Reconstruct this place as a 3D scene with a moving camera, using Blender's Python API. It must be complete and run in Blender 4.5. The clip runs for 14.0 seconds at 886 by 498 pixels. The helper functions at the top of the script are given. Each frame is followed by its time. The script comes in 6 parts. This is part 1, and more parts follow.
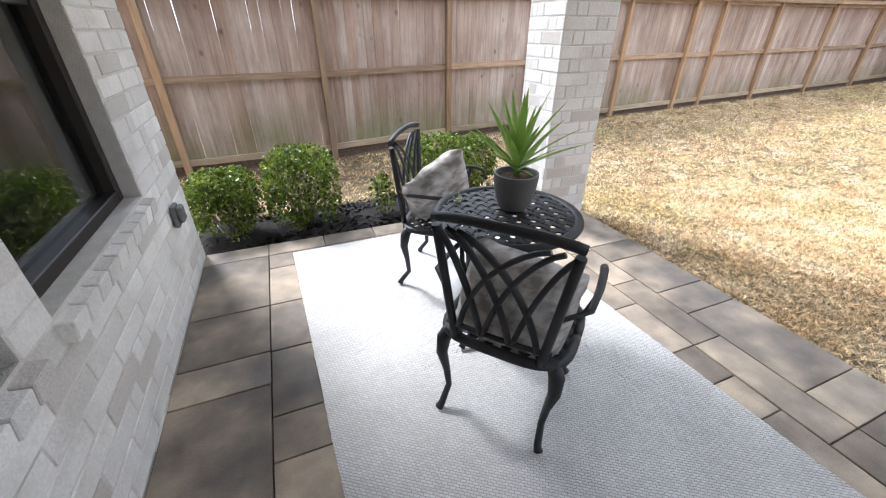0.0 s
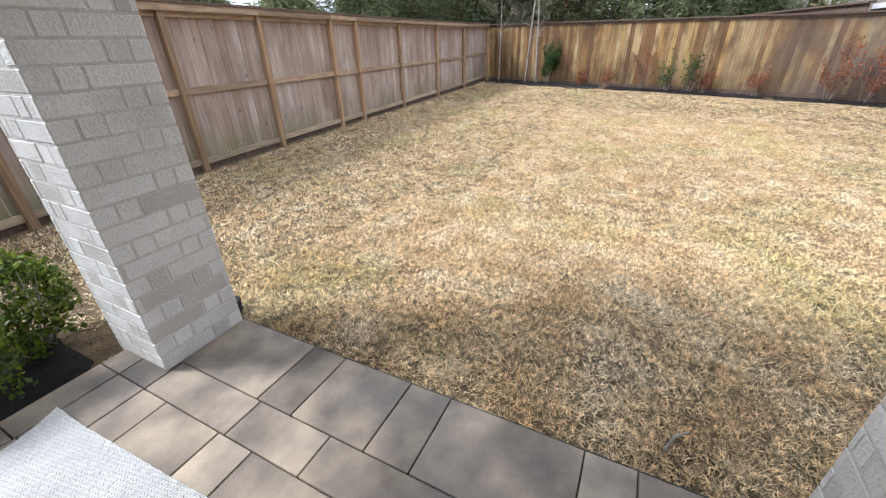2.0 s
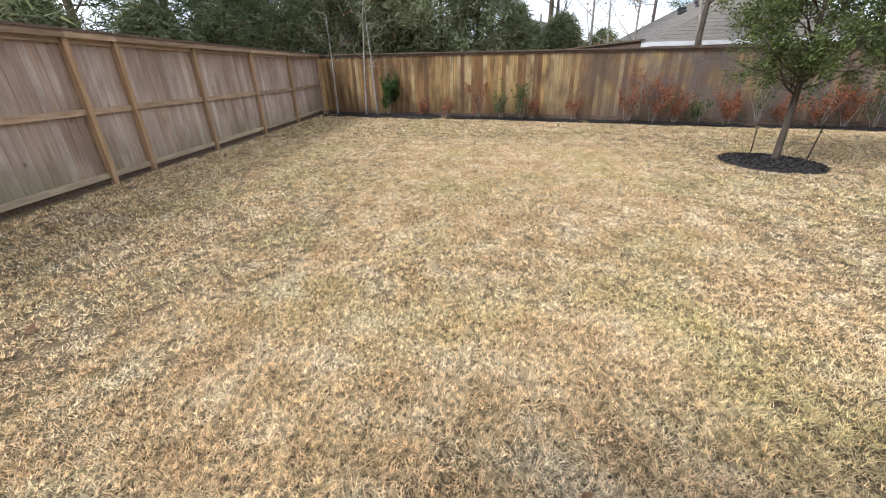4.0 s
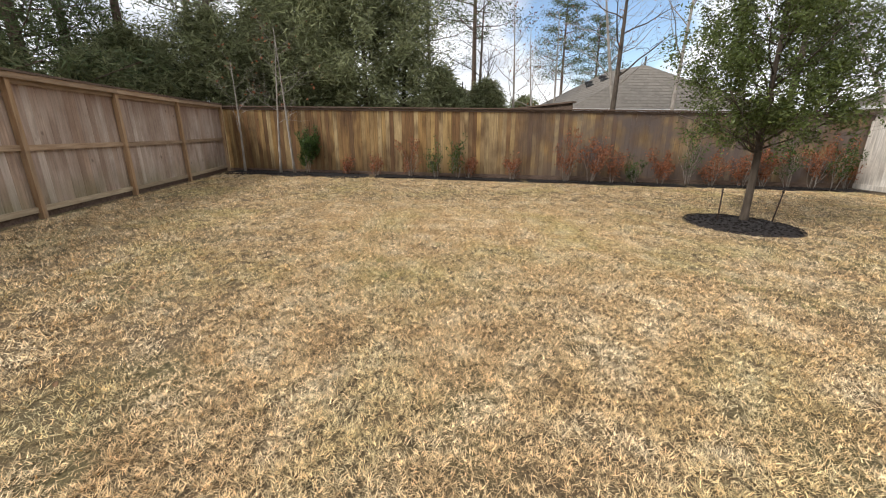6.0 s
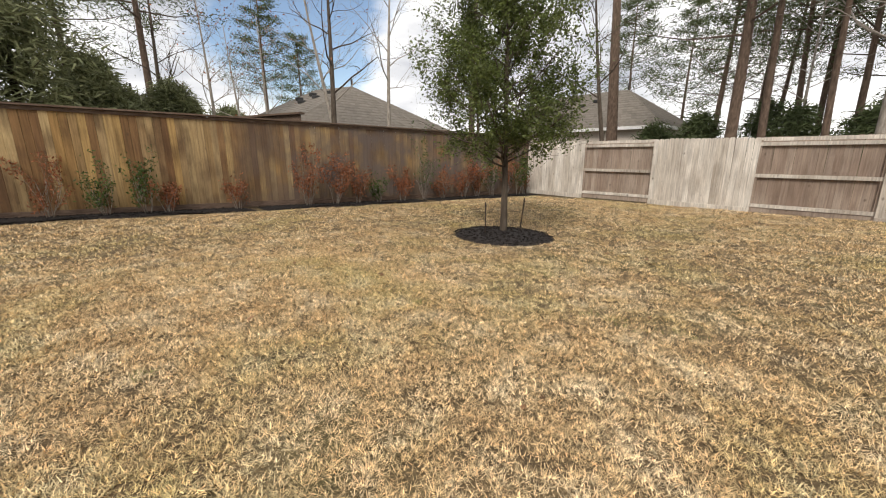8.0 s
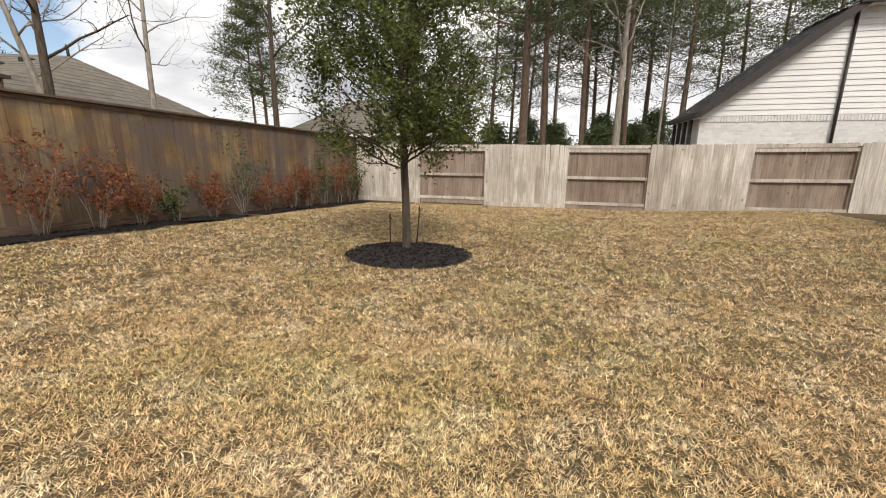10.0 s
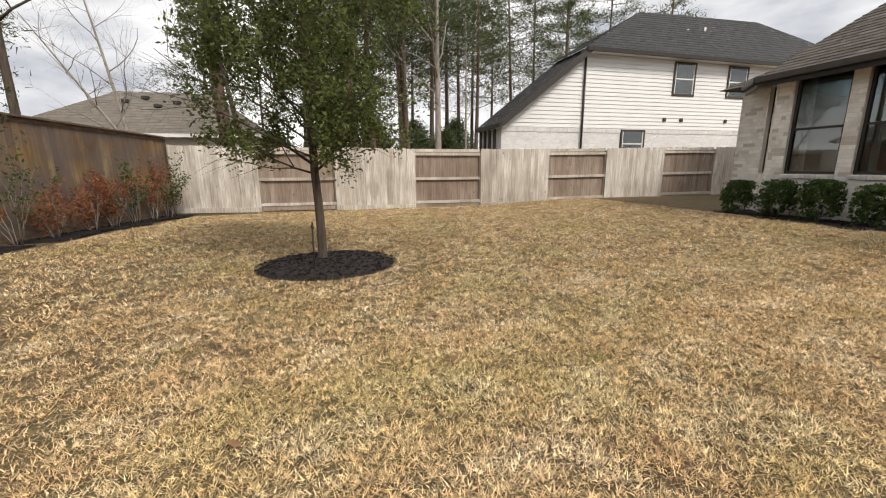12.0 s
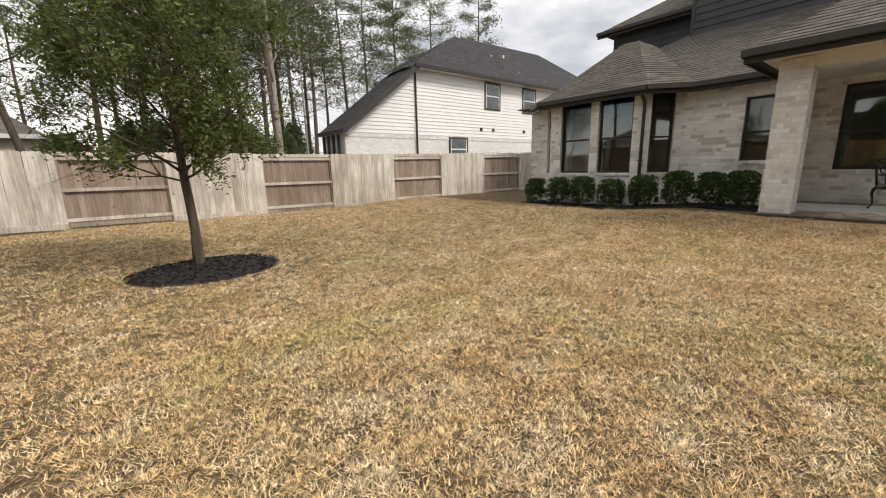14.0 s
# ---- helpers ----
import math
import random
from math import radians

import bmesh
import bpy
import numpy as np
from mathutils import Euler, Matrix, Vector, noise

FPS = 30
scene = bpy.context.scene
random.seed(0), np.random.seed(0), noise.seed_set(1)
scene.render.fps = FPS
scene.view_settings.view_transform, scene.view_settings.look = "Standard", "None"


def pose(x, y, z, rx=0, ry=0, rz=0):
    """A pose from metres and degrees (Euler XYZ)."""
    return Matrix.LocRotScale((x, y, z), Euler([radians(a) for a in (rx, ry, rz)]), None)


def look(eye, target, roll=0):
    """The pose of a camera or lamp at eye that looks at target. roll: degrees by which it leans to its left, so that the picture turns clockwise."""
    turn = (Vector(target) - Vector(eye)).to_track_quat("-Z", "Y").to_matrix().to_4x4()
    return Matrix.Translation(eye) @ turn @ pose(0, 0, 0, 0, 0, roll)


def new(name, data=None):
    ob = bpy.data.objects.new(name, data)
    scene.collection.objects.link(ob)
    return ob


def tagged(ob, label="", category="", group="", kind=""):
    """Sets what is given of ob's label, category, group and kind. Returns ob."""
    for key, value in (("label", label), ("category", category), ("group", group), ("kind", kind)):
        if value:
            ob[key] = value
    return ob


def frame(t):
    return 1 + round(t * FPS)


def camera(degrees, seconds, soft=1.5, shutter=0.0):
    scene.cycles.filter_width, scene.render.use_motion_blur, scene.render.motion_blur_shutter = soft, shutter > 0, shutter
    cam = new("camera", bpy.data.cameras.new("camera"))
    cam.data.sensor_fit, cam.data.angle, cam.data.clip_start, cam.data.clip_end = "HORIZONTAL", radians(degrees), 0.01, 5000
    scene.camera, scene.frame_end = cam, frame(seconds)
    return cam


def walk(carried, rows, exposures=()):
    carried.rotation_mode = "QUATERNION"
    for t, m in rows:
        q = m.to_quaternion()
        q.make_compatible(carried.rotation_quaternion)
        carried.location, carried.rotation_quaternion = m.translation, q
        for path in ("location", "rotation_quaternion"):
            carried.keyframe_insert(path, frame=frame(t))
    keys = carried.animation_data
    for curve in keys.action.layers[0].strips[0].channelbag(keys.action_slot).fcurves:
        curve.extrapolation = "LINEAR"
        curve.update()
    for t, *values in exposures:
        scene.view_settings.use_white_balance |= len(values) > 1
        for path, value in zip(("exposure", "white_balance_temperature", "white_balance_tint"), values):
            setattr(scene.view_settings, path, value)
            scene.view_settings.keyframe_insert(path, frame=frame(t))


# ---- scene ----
cam = camera(98.2, 14.0, soft=1.1)
PATH = [
    (0.0, 0.991, 0.142, 1.640, 60.20, -0.00, -22.00),
    (0.5, 1.172, 0.357, 1.665, 60.11, 0.65, -23.92),
    (1.0, 1.487, 0.521, 1.705, 59.63, 2.10, -37.75),
    (1.5, 1.886, 0.597, 1.674, 59.71, 1.91, -54.28),
    (2.0, 2.257, 0.689, 1.671, 61.88, 1.26, -63.56),
    (2.5, 2.605, 0.820, 1.651, 64.00, 0.17, -71.04),
    (3.0, 3.019, 0.838, 1.647, 64.68, 0.56, -76.53),
    (5.5, 5.100, 1.005, 1.367, 70.24, 0.21, -93.10),
    (6.0, 5.723, 1.151, 1.331, 73.78, -0.05, -95.25),
    (6.5, 6.294, 1.199, 1.276, 76.81, 0.24, -98.53),
    (7.0, 6.853, 1.095, 1.244, 77.01, 0.90, -109.22),
    (7.5, 7.354, 0.995, 1.254, 76.71, 0.71, -122.84),
    (8.0, 7.882, 0.952, 1.241, 76.52, 0.15, -135.39),
    (8.5, 8.596, 0.831, 1.165, 76.49, -0.28, -145.48),
    (9.0, 9.230, 0.705, 1.142, 76.68, -0.28, -154.47),
    (11.5, 11.614, 0.377, 1.134, 77.78, 0.01, -186.33),
    (12.0, 11.950, 0.610, 1.126, 77.91, 0.50, -195.82),
    (12.5, 12.217, 0.773, 1.140, 77.93, 0.29, -201.96),
    (13.0, 12.470, 0.943, 1.173, 78.02, 0.28, -203.95),
    (13.5, 12.651, 1.213, 1.178, 78.02, 0.85, -208.52),
    (14.0, 12.819, 1.437, 1.165, 77.96, 1.25, -219.19),
]
EXPOSURES = [(0.0, 1.82, 5700, 12), (1.0, 1.56, 5650, 12), (2.0, 1.20, 5650, 11), (3.0, 1.02, 5650, 10), (5.5, 0.54, 6300, 10), (7.5, 0.32, 6750, 11), (9.0, 0.27, 6950, 11), (14.0, 0.33, 6850, 11)]
walk(cam, [(t, pose(*p)) for t, *p in PATH], EXPOSURES)

# ---- world, sun ----
SUN_AZ, SUN_EL = radians(-26), radians(46)      # azimuth from +y towards +x
world = bpy.data.worlds.new("sky")
scene.world = world
world.use_nodes = True
wn, wl = world.node_tree.nodes, world.node_tree.links
sky = wn.new("ShaderNodeTexSky")
sky.sky_type, sky.sun_disc = "NISHITA", False
sky.sun_elevation, sky.sun_rotation = SUN_EL, SUN_AZ
sky.air_density, sky.dust_density = 1.0, 0.6
coord = wn.new("ShaderNodeTexCoord")
squash = wn.new("ShaderNodeMapping")
squash.inputs["Scale"].default_value = (1.0, 1.0, 2.6)
wl.new(coord.outputs["Generated"], squash.inputs["Vector"])
puff = wn.new("ShaderNodeTexNoise")
puff.inputs["Scale"].default_value, puff.inputs["Detail"].default_value, puff.inputs["Roughness"].default_value = 2.1, 9.0, 0.58
wl.new(squash.outputs["Vector"], puff.inputs["Vector"])
gap = wn.new("ShaderNodeVectorMath")
gap.operation = "DOT_PRODUCT"
gap.inputs[1].default_value = (0.86, -0.43, 0.28)
wl.new(coord.outputs["Generated"], gap.inputs[0])
gap_ramp = wn.new("ShaderNodeMapRange")
for key, v in (("From Min", 0.965), ("From Max", 0.998), ("To Min", 0.30), ("To Max", -0.26)):
    gap_ramp.inputs[key].default_value = v
wl.new(gap.outputs["Value"], gap_ramp.inputs["Value"])
cover = wn.new("ShaderNodeMath")
cover.operation = "ADD"
wl.new(puff.outputs["Fac"], cover.inputs[0])
wl.new(gap_ramp.outputs["Result"], cover.inputs[1])
edge = wn.new("ShaderNodeMapRange")
for key, v in (("From Min", 0.44), ("From Max", 0.62)):
    edge.inputs[key].default_value = v
wl.new(cover.outputs[0], edge.inputs["Value"])
shade = wn.new("ShaderNodeTexNoise")
shade.inputs["Scale"].default_value, shade.inputs["Detail"].default_value = 3.3, 7.0
wl.new(squash.outputs["Vector"], shade.inputs["Vector"])
grey = wn.new("ShaderNodeValToRGB")
grey.color_ramp.elements[0].position, grey.color_ramp.elements[0].color = 0.32, (3.5, 3.8, 4.35, 1)
grey.color_ramp.elements[1].position, grey.color_ramp.elements[1].color = 0.68, (9.4, 9.5, 9.6, 1)
wl.new(shade.outputs["Fac"], grey.inputs["Fac"])
both = wn.new("ShaderNodeMix")
both.data_type = "RGBA"
wl.new(edge.outputs["Result"], both.inputs["Factor"])
wl.new(sky.outputs["Color"], both.inputs[6])
wl.new(grey.outputs["Color"], both.inputs[7])
wl.new(both.outputs[2], wn["Background"].inputs["Color"])
wn["Background"].inputs["Strength"].default_value = 0.127

sun = new("sun", bpy.data.lights.new("sun", "SUN"))
sun.data.energy, sun.data.angle, sun.data.color = 2.2, radians(14), (1.0, 0.95, 0.88)
sun.matrix_world = look((30 * math.sin(SUN_AZ), 30 * math.cos(SUN_AZ), 30 * math.tan(SUN_EL)), (0, 0, 0))


# ---- materials ----
def ramp_node(n, stops):
    r = n.new("ShaderNodeValToRGB")
    while len(r.color_ramp.elements) < len(stops):
        r.color_ramp.elements.new(0.5)
    for e, (p, c) in zip(r.color_ramp.elements, stops):
        e.position, e.color = p, (*c, 1)
    return r


def mat(name, stops, scale=4.0, stretch=(1, 1, 1), rough=0.8, bump=0.3, fine=60.0, rnd="", amount=0.25, metal=0.0, wear=None, wear_scale=1.0, odd=None, grain=0.18, drift=True):
    """Noise through a colour ramp, a finer grain on top, chance between pieces (rnd: object or island), patches of a second colour (wear)."""
    m = bpy.data.materials.new(name)
    m.use_nodes = True
    n, k = m.node_tree.nodes, m.node_tree.links
    b = n["Principled BSDF"]
    geo, mp = n.new("ShaderNodeNewGeometry"), n.new("ShaderNodeMapping")
    mp.inputs["Scale"].default_value = stretch
    k.new(geo.outputs["Position"], mp.inputs["Vector"])
    vec = mp.outputs["Vector"]
    chance = None
    if rnd:
        chance = n.new("ShaderNodeObjectInfo").outputs["Random"] if rnd == "object" else geo.outputs["Random Per Island"]
    if rnd and drift:
        shift = n.new("ShaderNodeVectorMath")
        shift.operation = "MULTIPLY_ADD"
        shift.inputs[1].default_value = (37.0, 11.0, 23.0)
        k.new(chance, shift.inputs[0])
        k.new(vec, shift.inputs[2])
        vec = shift.outputs["Vector"]
    big = n.new("ShaderNodeTexNoise")
    big.inputs["Scale"].default_value, big.inputs["Detail"].default_value = scale, 6
    k.new(vec, big.inputs["Vector"])
    r = ramp_node(n, stops)
    k.new(big.outputs["Fac"], r.inputs["Fac"])
    colour = r.outputs["Color"]
    small = n.new("ShaderNodeTexNoise")
    small.inputs["Scale"].default_value, small.inputs["Detail"].default_value = fine, 4
    k.new(vec, small.inputs["Vector"])
    if wear:
        w = n.new("ShaderNodeTexNoise")
        w.inputs["Scale"].default_value, w.inputs["Detail"].default_value = wear_scale, 5
        k.new(mp.outputs["Vector"], w.inputs["Vector"])
        wr = n.new("ShaderNodeMapRange")
        wr.inputs["From Min"].default_value, wr.inputs["From Max"].default_value, wr.inputs["To Max"].default_value = 0.5, 0.66, wear[1]
        k.new(w.outputs["Fac"], wr.inputs["Value"])
        mx = n.new("ShaderNodeMix")
        mx.data_type = "RGBA"
        mx.inputs[7].default_value = (*wear[0], 1)
        k.new(wr.outputs["Result"], mx.inputs["Factor"])
        k.new(colour, mx.inputs[6])
        colour = mx.outputs[2]
    if odd and chance:
        pick = n.new("ShaderNodeMath")
        pick.operation = "GREATER_THAN"
        pick.inputs[1].default_value = odd[1]
        k.new(chance, pick.inputs[0])
        soft_pick = n.new("ShaderNodeMath")
        soft_pick.operation = "MULTIPLY"
        soft_pick.inputs[1].default_value = odd[2]
        k.new(pick.outputs[0], soft_pick.inputs[0])
        mo = n.new("ShaderNodeMix")
        mo.data_type = "RGBA"
        mo.inputs[7].default_value = (*odd[0], 1)
        k.new(soft_pick.outputs[0], mo.inputs["Factor"])
        k.new(colour, mo.inputs[6])
        colour = mo.outputs[2]
    hsv = n.new("ShaderNodeHueSaturation")
    k.new(colour, hsv.inputs["Color"])
    speck = n.new("ShaderNodeMapRange")
    speck.inputs["To Min"].default_value, speck.inputs["To Max"].default_value = 1 - grain, 1 + grain
    if grain > 0.2:
        speck.inputs["From Min"].default_value, speck.inputs["From Max"].default_value = 0.3, 0.7
    k.new(small.outputs["Fac"], speck.inputs["Value"])
    value = speck.outputs["Result"]
    if chance:
        spread = n.new("ShaderNodeMapRange")
        spread.inputs["To Min"].default_value, spread.inputs["To Max"].default_value = 1 - amount, 1 + amount
        k.new(chance, spread.inputs["Value"])
        mul = n.new("ShaderNodeMath")
        mul.operation = "MULTIPLY"
        k.new(value, mul.inputs[0])
        k.new(spread.outputs["Result"], mul.inputs[1])
        value = mul.outputs[0]
    k.new(value, hsv.inputs["Value"])
    k.new(hsv.outputs["Color"], b.inputs["Base Color"])
    b.inputs["Roughness"].default_value, b.inputs["Metallic"].default_value = rough, metal
    b.inputs["Specular IOR Level"].default_value = 0.3
    if bump:
        bp = n.new("ShaderNodeBump")
        bp.inputs["Strength"].default_value, bp.inputs["Distance"].default_value = bump, 0.01
        k.new(small.outputs["Fac"], bp.inputs["Height"])
        k.new(bp.outputs["Normal"], b.inputs["Normal"])
    return m


def plank(name, tones, stain, stain_amount=0.6, stain_scale=1.1, knot=0.55, rough=0.85, streak=0.22, along=(9, 9, 0.5)):
    """Weathered boards: a tone to each board, drawn-out grain, dark knots and ragged blotches of stain across boards."""
    m = bpy.data.materials.new(name)
    m.use_nodes = True
    n, k = m.node_tree.nodes, m.node_tree.links
    b = n["Principled BSDF"]
    geo, chance = n.new("ShaderNodeNewGeometry"), n.new("ShaderNodeObjectInfo").outputs["Random"]
    place = geo.outputs["Position"]
    tone = ramp_node(n, [(i / (len(tones) - 1), c) for i, c in enumerate(tones)])
    k.new(chance, tone.inputs["Fac"])
    shift = n.new("ShaderNodeVectorMath")
    shift.operation = "MULTIPLY_ADD"
    shift.inputs[1].default_value = (37.0, 11.0, 23.0)
    k.new(chance, shift.inputs[0])
    k.new(place, shift.inputs[2])

    def field(source, scale, stretch, detail=5.0):
        mp, t = n.new("ShaderNodeMapping"), n.new("ShaderNodeTexNoise")
        mp.inputs["Scale"].default_value = stretch
        t.inputs["Scale"].default_value, t.inputs["Detail"].default_value = scale, detail
        k.new(source, mp.inputs["Vector"])
        k.new(mp.outputs["Vector"], t.inputs["Vector"])
        return t.outputs["Fac"]

    def span(v, lo, hi, a, z):
        r = n.new("ShaderNodeMapRange")
        for key, x in (("From Min", lo), ("From Max", hi), ("To Min", a), ("To Max", z)):
            r.inputs[key].default_value = x
        k.new(v, r.inputs["Value"])
        return r.outputs["Result"]

    def over(colour, second, fac):
        mx = n.new("ShaderNodeMix")
        mx.data_type = "RGBA"
        mx.inputs[7].default_value = (*second, 1)
        k.new(fac, mx.inputs["Factor"])
        k.new(colour, mx.inputs[6])
        return mx.outputs[2]

    grain = field(shift.outputs["Vector"], 3.4, along)
    fibre = field(shift.outputs["Vector"], 26.0, along, 3.0)
    colour = over(tone.outputs["Color"], stain, span(field(shift.outputs["Vector"], stain_scale * 1.6, (1.6, 1.6, 0.9)), 0.48, 0.68, 0.0, stain_amount * 0.8))
    colour = over(colour, stain, span(field(place, stain_scale, (1, 1, 0.6)), 0.47, 0.66, 0.0, stain_amount))
    vor, mp = n.new("ShaderNodeTexVoronoi"), n.new("ShaderNodeMapping")
    mp.inputs["Scale"].default_value = (3.4, 3.4, 2.3)
    k.new(shift.outputs["Vector"], mp.inputs["Vector"])
    k.new(mp.outputs["Vector"], vor.inputs["Vector"])
    vor.inputs["Scale"].default_value = 1.0
    colour = over(colour, (0.05, 0.033, 0.024), span(vor.outputs["Distance"], 0.045, 0.12, knot, 0.0))
    hsv = n.new("ShaderNodeHueSaturation")
    k.new(colour, hsv.inputs["Color"])
    mul = n.new("ShaderNodeMath")
    mul.operation = "MULTIPLY"
    k.new(span(grain, 0.3, 0.7, 1 - streak, 1 + streak), mul.inputs[0])
    k.new(span(fibre, 0.3, 0.7, 0.9, 1.1), mul.inputs[1])
    k.new(mul.outputs[0], hsv.inputs["Value"])
    k.new(hsv.outputs["Color"], b.inputs["Base Color"])
    b.inputs["Roughness"].default_value, b.inputs["Specular IOR Level"].default_value = rough, 0.25
    bp = n.new("ShaderNodeBump")
    bp.inputs["Strength"].default_value, bp.inputs["Distance"].default_value = 0.4, 0.006
    k.new(fibre, bp.inputs["Height"])
    k.new(bp.outputs["Normal"], b.inputs["Normal"])
    return m


def mix_by(m, axis, lo, hi, colour, strength, noise_scale=0.8, least=0.0):
    """Lays a second colour over a material, growing along one axis of the world, with a ragged edge (stain, algae)."""
    n, k = m.node_tree.nodes, m.node_tree.links
    b = n["Principled BSDF"]
    src = b.inputs["Base Color"].links[0].from_socket
    geo, sep, no = n.new("ShaderNodeNewGeometry"), n.new("ShaderNodeSeparateXYZ"), n.new("ShaderNodeTexNoise")
    no.inputs["Scale"].default_value, no.inputs["Detail"].default_value = noise_scale, 6
    k.new(geo.outputs["Position"], sep.inputs[0])
    k.new(geo.outputs["Position"], no.inputs["Vector"])
    mr = n.new("ShaderNodeMapRange")
    mr.inputs["From Min"].default_value, mr.inputs["From Max"].default_value = lo, hi
    k.new(sep.outputs[axis], mr.inputs["Value"])
    mu = n.new("ShaderNodeMath")
    mu.operation = "MULTIPLY"
    k.new(mr.outputs["Result"], mu.inputs[0])
    nr = n.new("ShaderNodeMapRange")
    nr.inputs["From Min"].default_value, nr.inputs["From Max"].default_value, nr.inputs["To Max"].default_value = 0.3, 0.6, strength
    nr.inputs["To Min"].default_value = least
    k.new(no.outputs["Fac"], nr.inputs["Value"])
    k.new(nr.outputs["Result"], mu.inputs[1])
    mx = n.new("ShaderNodeMix")
    mx.data_type = "RGBA"
    mx.inputs[7].default_value = (*colour, 1)
    k.new(mu.outputs[0], mx.inputs["Factor"])
    k.new(src, mx.inputs[6])
    k.new(mx.outputs[2], b.inputs["Base Color"])
    return mu


